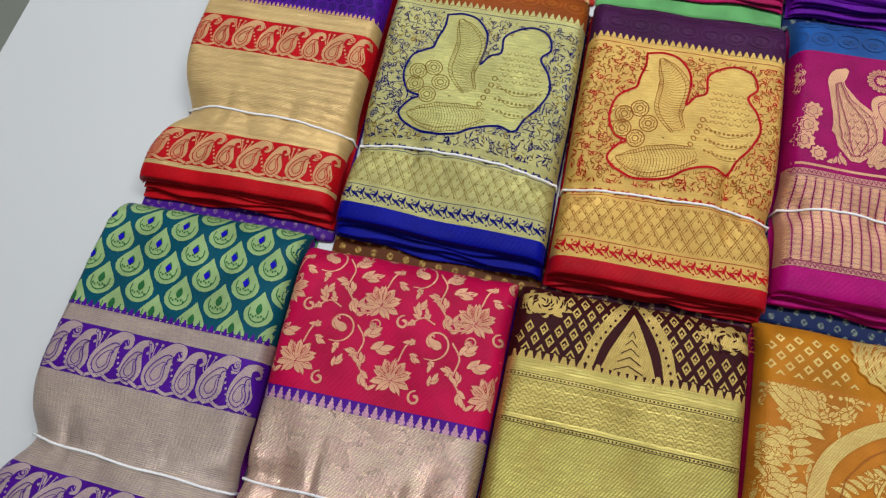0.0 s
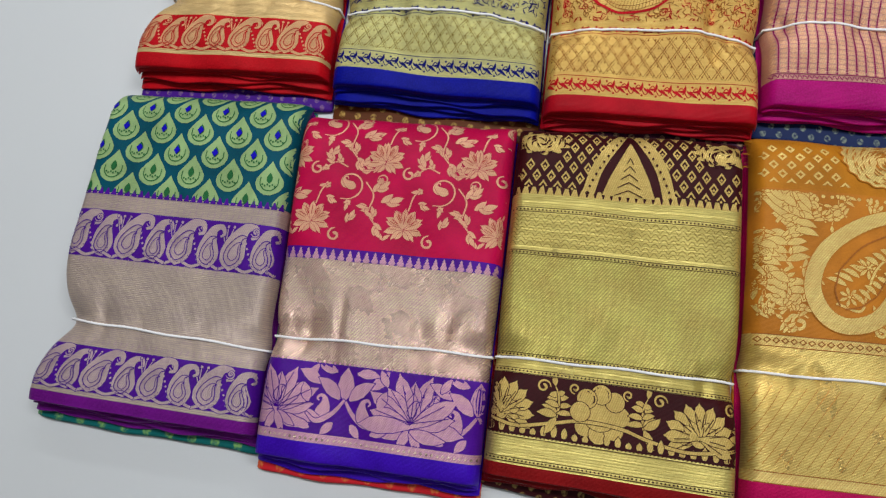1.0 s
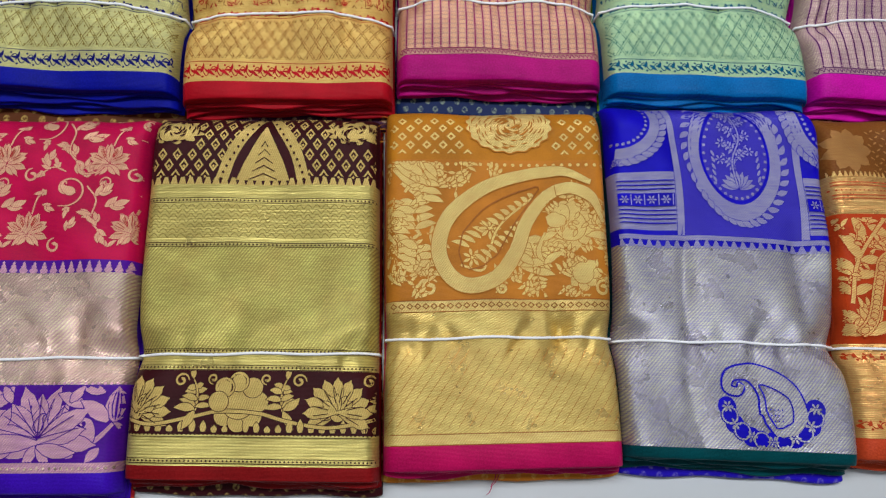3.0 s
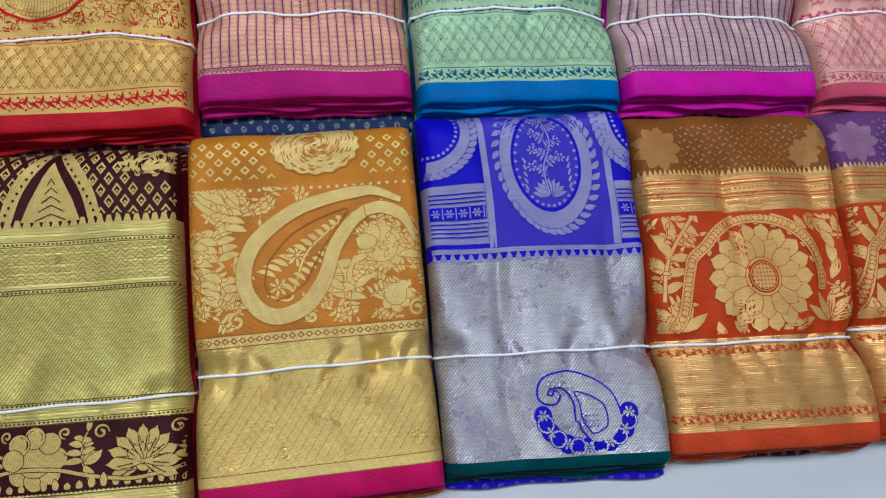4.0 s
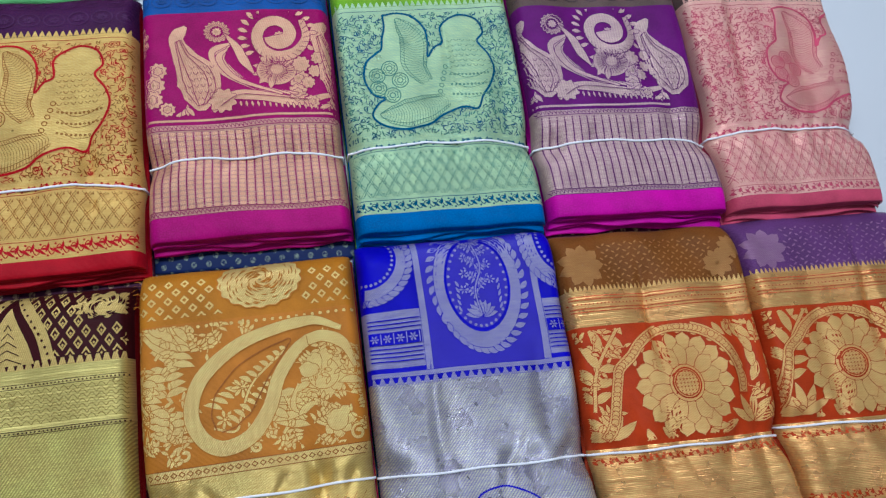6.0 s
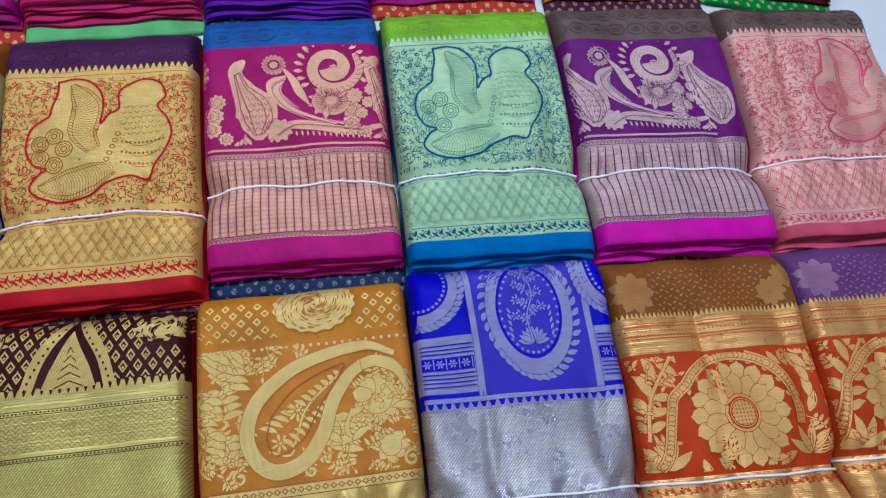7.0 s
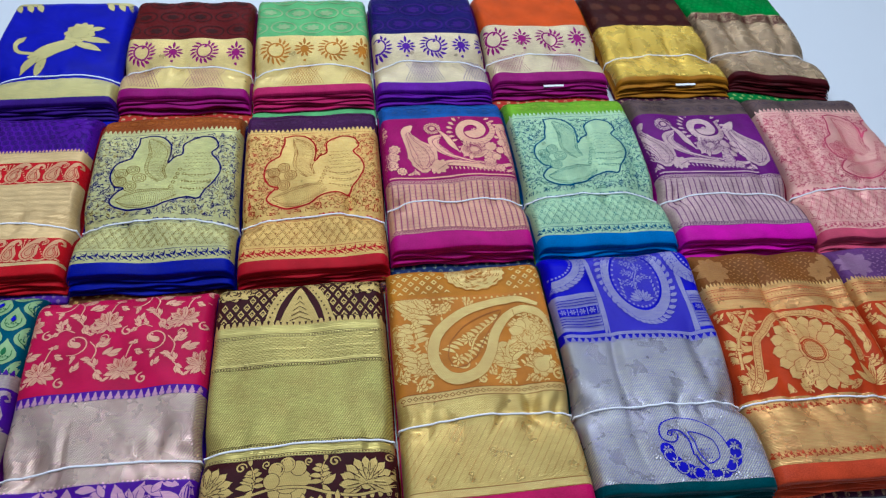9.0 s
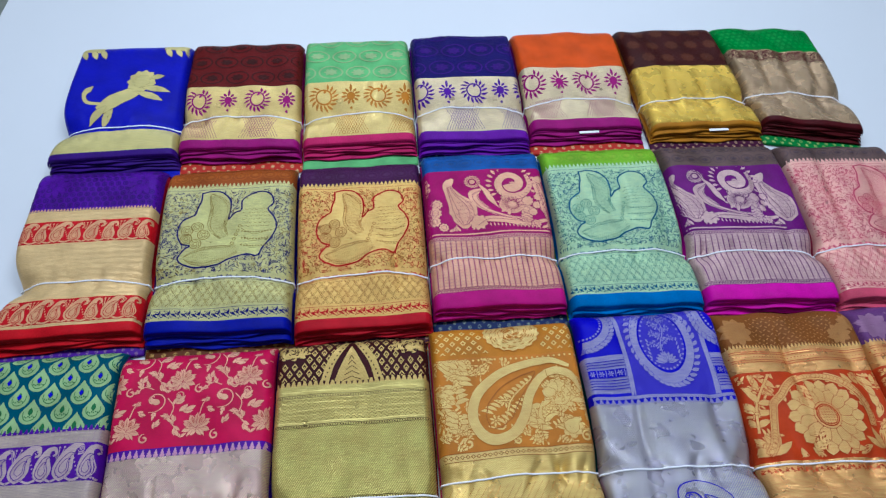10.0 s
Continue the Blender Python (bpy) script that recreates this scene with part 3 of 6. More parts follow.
zari("amber_motif", (0.92, 0.76, 0.28), (0.6, 0.26, 0.05), 38, 0.0023, 0.5, 0.55)
zari("silver_zari", (0.88, 0.84, 0.46), (0.08, 0.045, 0.46), 42, 0.0028, 0.3, 0.84, 0.3)
zari("silver_motif", (0.46, 0.44, 0.44), (0.06, 0.04, 0.5), 42, 0.002, 0.66, 0.5)
zari("blue_tissue", (0.035, 0.022, 0.44), (0.02, 0.008, 0.4), 42, 0.002, 0.4, 0.2)
zari("copper_zari", (0.92, 0.68, 0.24), (0.66, 0.12, 0.02), 90, 0.002, 0.6, 0.82, 0.3)
zari("copper_dim", (0.5, 0.26, 0.07), (0.3, 0.09, 0.02), 60, 0.0018, 0.6, 0.5)
zari("mauve_dim", (0.36, 0.22, 0.3), (0.2, 0.05, 0.2), 60, 0.0018, 0.6, 0.5)
zari("copper_motif", (0.92, 0.7, 0.24), (0.62, 0.16, 0.03), 60, 0.0023, 0.5, 0.6)
zari("tan_zari", (0.85, 0.62, 0.29), (0.5, 0.28, 0.1), 90, 0.002, 0.75, 0.6, 0.45)
zari("tan_motif", (0.76, 0.5, 0.24), (0.55, 0.2, 0.1), 20, 0.0023, 0.5, 0.5)
zari("pale_zari", (0.86, 0.78, 0.28), (0.22, 0.22, 0.14), 30, 0.0018, 0.75, 0.65, 0.38)
zari("pale_zari_satin", (0.88, 0.8, 0.28), (0.2, 0.2, 0.1), 75, 0.0022, 0.7, 0.68, 0.34)
zari("sunny_zari", (0.9, 0.66, 0.2), (0.6, 0.24, 0.04), 30, 0.0018, 0.8, 0.65, 0.4)
zari("sunny_zari_satin", (0.88, 0.69, 0.22), (0.6, 0.24, 0.04), 75, 0.0022, 0.7, 0.7, 0.34)
zari("seafoam_zari", (0.68, 0.8, 0.38), (0.14, 0.42, 0.36), 30, 0.0018, 0.75, 0.6, 0.38)
zari("seafoam_zari_satin", (0.7, 0.8, 0.36), (0.12, 0.4, 0.35), 75, 0.0022, 0.7, 0.62, 0.34)
zari("petal_zari", (1.0, 0.7, 0.47), (0.72, 0.14, 0.24), 30, 0.002, 0.72, 0.65, 0.34)
zari("petal_zari_satin", (0.96, 0.6, 0.4), (0.7, 0.14, 0.24), 75, 0.0016, 0.9, 0.65, 0.36)
zari("mauve_zari", (0.74, 0.57, 0.42), (0.3, 0.06, 0.25), 90, 0.002, 0.7, 0.6, 0.42)
zari("pink_zari", (0.7, 0.49, 0.28), (0.45, 0.05, 0.18), 90, 0.002, 0.7, 0.6, 0.42)
zari("mauve_motif", (0.82, 0.66, 0.5), (0.35, 0.12, 0.25), 20, 0.0023, 0.5, 0.55)
zari("lemon_zari", (0.72, 0.62, 0.24), (0.4, 0.34, 0.12), 90, 0.0018, 0.85, 0.65, 0.4)
zari("butter_zari", (0.9, 0.7, 0.26), (0.5, 0.3, 0.08), 30, 0.0018, 0.85, 0.68, 0.34)
zari("cream_zari", (0.88, 0.73, 0.4), (0.4, 0.26, 0.2), 30, 0.0018, 0.85, 0.66, 0.34)
zari("bright_gold_zari", (0.86, 0.6, 0.1), (0.5, 0.28, 0.02), 90, 0.0018, 0.85, 0.8, 0.28)
zari("bronze_zari", (0.66, 0.48, 0.27), (0.12, 0.05, 0.03), 90, 0.0018, 0.75, 0.8, 0.26)


def paisley_strip(cl, v0, v1, count, thread, ground, name="paisley_motif"):
    """Pairs of drops with curls and sprigs, side by side, between two bead lines."""
    w, g = Weave((v0 - 0.006, v1 + 0.006), 0.0008), Weave((v0 - 0.006, v1 + 0.006))
    tall, pitch = v1 - v0, cl.W / count
    for i in range(-1, count + 1):
        u = (i + 0.22) * pitch
        w.begin()
        for c, size, turn, flip in (((u, v0 + tall * 0.53), tall * 1.08, -6, False), ((u + pitch * 0.5, v0 + tall * 0.46), tall * 0.94, 10, False)):
            w.paisley(c, size, turn, flip)
            s = 1 if not flip else -1
            g.paisley((c[0] - s * tall * 0.01, c[1] - tall * 0.06), size * 0.82, turn, flip, share=0.82, outline=0.0011)
            g.paisley((c[0], c[1] - tall * 0.1), size * 0.5, turn, flip, share=0.8, outline=0.0009)
            for k in range(7):
                a = 200 + 23 * k
                g.disc((c[0] + size * 0.22 * math.cos(radians(a)), c[1] - size * 0.2 + size * 0.23 * math.sin(radians(a))), 0.0007, n=4)
        w.scroll((u + pitch * 0.34, v0 + tall * 0.86), tall * 0.11, 200, 1.3, 0.0016)
        for k in (-26, 0, 26):
            x = u + pitch * 0.82 + tall * 0.34 * math.sin(radians(k))
            w.stroke([(u + pitch * 0.82, v0 + tall * 0.5), (x, v0 + tall * 0.92)], 0.0013)
            w.disc((x, v0 + tall * 0.93), 0.0018)
        for k in range(5):
            w.disc((u + pitch * (0.2 + 0.035 * k), v0 + tall * (0.6 - 0.11 * k)), 0.0015, n=6)
        w.stroke([(u - pitch * 0.25, v0), (u, v0 + tall * 0.1), (u + pitch * 0.25, v0), (u + pitch * 0.5, v0 + tall * 0.1), (u + pitch * 0.75, v0)], 0.0034)
    cl.sew(name, w, thread, ground=ground)
    cl.sew("paisley_line", g, ground, 0.0017, kind="stuff")


def bead_lines(cl, vs, material, name="bead_line", r=0.0011, pitch=0.0042):
    w = Weave()
    for v in vs:
        w.row(0, cl.W, v, pitch, r)
        w.line(0, cl.W, v + 0.0024, 0.0007)
        w.line(0, cl.W, v - 0.0024, 0.0007)
    cl.sew(name, w, material, kind="stuff")


def vine_trim(cl, v, tall, material, name="vine_motif"):
    """A narrow trim of a running vine with leaves."""
    w = Weave()
    n = int(cl.W / 0.0165)
    p = cl.W / n
    w.stroke([(i * p / 2, v + tall * (0.25 if i % 2 else -0.25)) for i in range(2 * n + 1)], 0.0012)
    for i in range(2 * n):
        s = 1 if i % 2 else -1
        w.petal(((i + 0.2) * p / 2, v - s * tall * 0.1), 60 * s, tall * 0.5, 0.0035, 0.3)
        w.petal(((i + 0.6) * p / 2, v + s * tall * 0.1), 200 * s, tall * 0.38, 0.003, -0.3)
        w.disc(((i + 0.5) * p / 2, v - s * tall * 0.3), 0.0014, n=6)
    cl.sew(name, w, material, kind="stuff")


def inside(poly, x, y):
    hit = False
    for (x0, y0), (x1, y1) in zip(poly, np.roll(poly, -1, 0)):
        if (y0 > y) != (y1 > y) and x < (x1 - x0) * (y - y0) / (y1 - y0) + x0:
            hit = not hit
    return hit


KEEP = [(.3, .97), (.38, .99), (.46, .96), (.52, .86), (.53, .74), (.52, .62), (.56, .69), (.61, .73), (.61, .85), (.66, .92), (.74, .96), (.82, .92), (.85, .81), (.81, .73),
        (.86, .62), (.88, .5), (.84, .37), (.79, .28), (.75, .18), (.67, .2), (.56, .15), (.47, .08), (.34, .06), (.23, .1), (.18, .17), (.22, .26), (.26, .3),
        (.2, .33), (.16, .45), (.18, .59), (.24, .66), (.27, .69), (.28, .77), (.3, .87), (.3, .97)]


def plume_panel(cl, v0, v1, thread, line, left=0.0):
    """A broad panel of small leaves round one large scalloped shape with barbed plumes inside it."""
    tall, s = v1 - v0, (v1 - v0) / 0.19

    def at(x, y):
        return ((x + left) * cl.W, v0 + y * tall)

    shape = np.array([at(x, y) for x, y in KEEP])
    rim = spline(shape, 0.0042)
    w = Weave((v0, v1))
    w.fill(rim, 0.002)
    cl.sew("plume_motif", w, thread + "_satin", 0.0009)
    w = Weave((v0, v1))
    w.stroke(shape, 0.0028)
    for p in rim[::1]:
        w.disc(p, 0.0018, n=6)
    cl.sew("plume_outline", w, line, 0.0013)
    g = Weave((v0, v1))
    for ctrl, wide in (([at(.6, .27), at(.46, .2), at(.34, .17), at(.22, .17)], 1.0), ([at(.5, .4), at(.44, .55), at(.45, .76), at(.37, .95)], 1.0)):
        girth = [(0, .02 * s), (.3, .042 * s), (.62, .046 * s), (.85, .028 * s), (1, .004)]
        edges = [Weave().stroke(ctrl, [(q, r * k * wide) for q, r in girth], 0.0018) for k in (0.86, 0.62)]
        for x, y in edges:
            g.stroke(np.vstack([x[2:], y[:1:-1]])[::3], 0.0007)
        (xo, yo), (xi, yi) = edges
        for k in range(2, len(xo) - 2, 2):
            for far, near in ((xo[k], xi[k - 1]), (yo[k], yi[k - 1])):
                g.stroke([tuple(near), tuple(far)], 0.0007)
        for k in range(3, len(xi) - 2, 2):
            g.stroke([tuple(xi[k]), tuple((xi[k - 2] + yi[k - 2]) / 2), tuple(yi[k])], 0.0004)
    for x, y in ((.23, .48), (.3, .53), (.23, .38), (.3, .32), (.35, .43)):
        g.disc(at(x, y), 0.0115 * s, inner=0.88)
        g.disc(at(x, y), 0.0085 * s, lobes=7, deep=0.2, inner=0.86)
        g.disc(at(x, y), 0.0045 * s, inner=0.7)
    # strings of beads and small scales on the rounded half
    for row in range(3):
        g.stroke([at(.62 + .02 * row, .5 - .09 * row), at(.7, .43 - .08 * row), at(.78, .44 - .08 * row), at(.85 - .02 * row, .5 - .09 * row)], 0.0006)
        for k in range(11):
            x = .63 + .021 * k
            g.disc(at(x, .425 - .08 * row + 1.6 * (x - .735) ** 2 + .025), 0.0017 * s, inner=0.4, n=6)
    for i in range(7):
        for j in range(6):
            x, y = .6 + .035 * i + .017 * (j % 2), .52 + .042 * j
            if .62 < x < .83 and inside(shape, *at(x, y)):
                g.stroke([at(x - .013, y + .012), at(x, y - .006), at(x + .013, y + .012)], 0.0006, 0.0016)
    for k in range(5):
        g.disc(at(.56 + .012 * k, .33 + .05 * k), 0.0036 * s, inner=0.7)
    cl.sew("plume_vein", g, {"navy_line": "gold_line", "red_silk": "rust_line", "teal_line": "sea_line"}.get(line, line), 0.0014, kind="stuff")
    poly = shape
    bold, soft = Weave((v0 + 0.001, v1 - 0.001)), Weave((v0 + 0.001, v1 - 0.001))
    r = cl.rng
    gap = 0.0056
    for i in range(int(cl.W / gap)):
        for j in range(int(tall / gap)):
            u, v = (i + r.uniform(0.1, 0.9)) * gap, v0 + (j + r.uniform(0.1, 0.9)) * gap
            if inside(poly, u, v):
                continue
            w = bold if r.random() < (0.75 if line == "navy_line" else 0.5) else soft
            a = r.uniform(0, 360)
            w.petal((u, v), a, r.uniform(0.005, 0.009), r.uniform(0.0009, 0.0017), r.uniform(-0.5, 0.5))
            if r.random() < 0.55:
                w.petal((u, v), a + 75, r.uniform(0.004, 0.006), 0.0011, 0.3)
            if r.random() < 0.12:
                w.scroll((u, v), 0.004, a, 1.1, 0.0009)
    cl.sew("leaf_motif", bold, line, kind="stuff")
    cl.sew("leaf_motif", soft, {"navy_line": "gold_line", "red_silk": "rust_line", "teal_line": "sea_line"}.get(line, line), kind="stuff")


def lattice_band(cl, v0, v1, line):
    w = Weave((v0, v1))
    w.lattice(0, cl.W, v0, v1, 0.0155, 0.0007)
    w.lattice(0.003, cl.W, v0, v1, 0.0155, 0.0005)
    for j in range(5):
        for i in range(int(cl.W / 0.0078) + 1):
            w.diamond(((i + 0.5 * (j % 2)) * 0.0078, v0 + (v1 - v0) * (j + 0.5) / 5), 0.0009, 0.0018)
    cl.sew("lattice_motif", w, line, kind="stuff")


def column_band(cl, v0, v1, thread, line):
    """Upright columns of stacked beads between fine lines."""
    w, d = Weave((v0, v1)), Weave((v0, v1))
    n = 24
    p = cl.W / n
    rows = int((v1 - v0) / 0.0062)
    for i in range(n):
        u = (i + 0.5) * p
        for j in range(rows):
            w.disc((u, v0 + (j + 0.5) * (v1 - v0) / rows), p * 0.37, 0.0028, n=8)
        for k in (-0.5, 0.5):
            d.stroke([(u + k * p, v0), (u + k * p, v1)], 0.0009, 0.004)
        for j in range(0, rows * 2):
            d.disc((u + 0.5 * p, v0 + (j + 0.5) * (v1 - v0) / rows / 2), 0.0011, n=5)
    cl.sew("bead_column", w, thread, kind="stuff")
    cl.sew("column_line", d, line, kind="stuff")


def swirl_panel(cl, v0, v1, thread, ground, left=0.0):
    """Plain crests, fans of plumes and large curls on a dark ground."""
    tall = v1 - v0
    w = Weave((v0, v1), 0.0009)

    def at(x, y):
        return ((x + left) * cl.W, v0 + y * tall)

    for off in (0.0, 0.74):
        w.begin()
        w.stroke([at(.3 + off, .1), at(.3 + off, .35), at(.23 + off, .58), at(.19 + off, .76), at(.24 + off, .88)],
                 [(0, .01), (.12, .044), (.35, .058), (.55, .034), (.75, .02), (.92, .017), (1, .005)])
        for x, y, r in ((.09, .47, .012), (.07, .34, .014), (.06, .21, .013), (.13, .12, .01)):
            w.disc(at(x + off, y), r, lobes=9, deep=0.2)
            w.disc(at(x + off, y), r * 0.5, lobes=6, deep=0.2)
        for k in range(4):
            w.petal(at(.17 + .03 * k + off, .06), 20 + 35 * k, 0.016, 0.006)
    w.begin()
    for k in range(9):
        a = 30 * k
        w.petal(at(.7 + .05 * math.cos(radians(a)), .43 + .06 * math.sin(radians(a))), a + 20, 0.02, 0.009)
    w.begin()
    w.disc(at(.4, .82), 0.017, lobes=16, deep=0.12, inner=0.55)
    w.disc(at(.4, .82), 0.0065, lobes=9, deep=0.25)
    w.stroke([at(.44, .8), at(.5, .66), at(.53, .54), at(.58, .4)], [(0, .002), (.4, .011), (.7, .012), (1, .002)])
    w.begin()
    w.scroll(at(.72, .76), 0.04, 215, 1.55, 0.015, True)
    w.disc(at(.73, .74), 0.0085, lobes=10, deep=0.25)
    for k in range(17):
        a = 215 - 15 * k
        p = at(.72, .76)
        w.petal((p[0] + 0.04 * math.cos(radians(a)), p[1] + 0.04 * math.sin(radians(a))), a - 25, 0.013, 0.0065, 0.2, 0.6)
    w.begin()
    w.disc(at(.7, .43), 0.026, 0.022, 8)
    w.disc(at(.7, .43), 0.014, 0.012, lobes=8, deep=0.2)
    for k in range(6):
        w.stroke([at(.84 - .04 * k, .2), at(.6 - .035 * k, .26 + .03 * k), at(.46 - .018 * k, .44 + .035 * k), at(.415 + .012 * k, .56 + .03 * k)],
                 [(0, .0025), (.5, .0055), (.85, .0085), (1, .002)])
    w.stroke([at(.36, .08), at(.45, .2), at(.6, .19), at(.8, .13), at(.97, .18)], [(0, .004), (.3, .014), (.7, .013), (1, .006)])
    for k in range(16):
        w.petal(at(.5 + .03 * k, .15 - .004 * k), -80, 0.008, 0.003)
    w.disc(at(.41, .17), 0.019, 0.017, lobes=9, deep=0.22)
    w.disc(at(-.03, .76), 0.02, 0.03, lobes=12, deep=0.12)
    for x, y in ((.9, .4), (.86, .3), (.92, .52)):
        w.disc(at(x, y), 0.009, lobes=8, deep=0.2)
    w.stroke([at(0, .015), at(1, .015)], 0.003, 0.004)
    cl.sew("swirl_motif", w, thread, ground=ground)
    g = Weave((v0, v1))
    for off in (0.0, 0.74):
        spine = [at(.3 + off, .14), at(.3 + off, .35), at(.23 + off, .58), at(.2 + off, .74)]
        for k in (0.75, 0.4):
            x, y = Weave().stroke(spine, [(0, .012 * k), (.2, .05 * k), (.45, .05 * k), (.75, .02 * k), (1, .01 * k)])
            g.stroke(np.vstack([x, y[::-1], x[:1]])[::2], 0.0008)
        for i in range(4):
            for j in range(6):
                p = at(.25 + .034 * i + .017 * (j % 2) + off, .2 + .055 * j)
                g.stroke([(p[0] - 0.003, p[1] + 0.002), (p[0], p[1] - 0.002), (p[0] + 0.003, p[1] + 0.002)], 0.0006)
    for k in range(30):
        a = radians(12 * k)
        c = at(.72, .76)
        g.stroke([(c[0] + 0.034 * math.cos(a), c[1] + 0.034 * math.sin(a)), (c[0] + 0.044 * math.cos(a + 0.12), c[1] + 0.044 * math.sin(a + 0.12))], 0.0007)
        c = at(.7, .43)
        g.stroke([(c[0] + 0.008 * math.cos(a), c[1] + 0.007 * math.sin(a)), (c[0] + 0.023 * math.cos(a + 0.3), c[1] + 0.019 * math.sin(a + 0.3))], 0.0006)
        c = at(.4, .82)
        g.stroke([(c[0] + 0.0095 * math.cos(a), c[1] + 0.0095 * math.sin(a)), (c[0] + 0.016 * math.cos(a + 0.2), c[1] + 0.016 * math.sin(a + 0.2))], 0.0006)
    g.stroke([at(.4, .12), at(.5, .2), at(.65, .18), at(.85, .14)], 0.0009)
    cl.sew("swirl_vein", g, ground, 0.0022, kind="stuff")


def sprig_panel(cl, v0, v1, thread):
    """Lotus heads in slanting rows, each with a curled vine, buds and leaves beside it."""
    w, d = Weave((v0, v1 - 0.004), 0.0004), Weave((v0, v1 - 0.004))
    for j in range(4):
        for i in range(-1, 5):
            u, v = i * 0.109 + 0.032 - 0.031 * j, v0 + 0.028 + j * 0.08
            w.begin()
            # lotus: three tiers of pointed petals over a curled base
            for n, spread, size, wide, up in ((7, 190, 0.0225, 0.0086, 0.0), (5, 110, 0.024, 0.0086, 0.001), (3, 50, 0.023, 0.008, 0.002)):
                for k in range(n):
                    a = 90 + spread * (k / (n - 1) - 0.5)
                    w.petal((u, v + up), a, size, wide, 0.06 * (k - (n - 1) / 2), 0.62)
                    d.stroke([(u + 0.008 * math.cos(radians(a)), v + up + 0.008 * math.sin(radians(a))), (u + 0.018 * math.cos(radians(a)), v + up + 0.018 * math.sin(radians(a)))], 0.0006)
            for s in (-1, 1):
                w.petal((u, v - 0.001), 90 - s * 118, 0.018, 0.006, -0.3 * s)
                w.petal((u, v - 0.003), 90 - s * 150, 0.013, 0.005, 0.2 * s)
            # curled vine with a small drop in its eye
            c = (u + 0.038, v + 0.05)
            w.begin()
            w.scroll(c, 0.021, 250, 1.1, 0.002)
            w.paisley((c[0], c[1] - 0.001), 0.019, 70)
            w.stroke([(u + 0.003, v + 0.022), (u + 0.008, v + 0.04), (u + 0.017, v + 0.049)], 0.0018)
            w.stroke([(c[0] + 0.02, c[1] + 0.004), (c[0] + 0.031, c[1] - 0.012), (c[0] + 0.028, c[1] - 0.034), (c[0] + 0.036, c[1] - 0.046)], 0.0018)
            w.stroke([(c[0] - 0.004, c[1] + 0.021), (c[0] - 0.018, c[1] + 0.026), (c[0] - 0.029, c[1] + 0.018)], 0.0017)
            w.stroke([(c[0] + 0.012, c[1] + 0.018), (c[0] + 0.03, c[1] + 0.021), (c[0] + 0.04, c[1] + 0.036)], 0.0017)
            # serrated leaves
            for (x, y), a, ln in (((c[0] + 0.03, c[1] - 0.008), 35, 0.021), ((u - 0.03, v + 0.03), 12, 0.024), ((c[0] + 0.029, c[1] - 0.03), 165, 0.015), ((c[0] + 0.036, c[1] - 0.046), -65, 0.018),
                                  ((c[0] + 0.039, c[1] + 0.034), 95, 0.018), ((u + 0.014, v + 0.032), -30, 0.014), ((c[0] - 0.02, c[1] + 0.024), 130, 0.016),
                                  ((u + 0.042, v + 0.002), 60, 0.016), ((u - 0.036, v + 0.008), 100, 0.015), ((c[0] + 0.012, c[1] + 0.022), 60, 0.015)):
                for k in range(3):
                    w.petal((x + 0.2 * k * ln * math.cos(radians(a)), y + 0.2 * k * ln * math.sin(radians(a))), a + (24, -24, 0)[k], ln * 0.72, ln * 0.34, 0.1)
            # buds on short stalks
            for x, y, a in ((-0.029, 0.018, 210), (-0.014, 0.029, 110), (0.021, 0.024, 60), (0.037, 0.006, -15), (0.002, -0.024, 260), (0.024, -0.03, 300), (-0.024, -0.004, 190)):
                p = (c[0] + x, c[1] + y)
                w.disc(p, 0.0042, lobes=5, deep=0.25)
                w.petal(p, a, 0.0105, 0.0046)
            w.scroll((u + 0.03, v - 0.014), 0.0085, 90, 1.1, 0.0026)
            w.scroll((u - 0.031, v + 0.058), 0.007, 0, 1.2, 0.0017, True)
            w.petal((u - 0.022, v - 0.016), 120, 0.015, 0.005, 0.3)
            w.petal((u - 0.022, v - 0.016), 60, 0.011, 0.0045, -0.3)
    cl.sew("flower_motif", w, thread, ground="rose_silk")
    cl.sew("flower_vein", d, "scarlet_silk", 0.0016, kind="stuff")


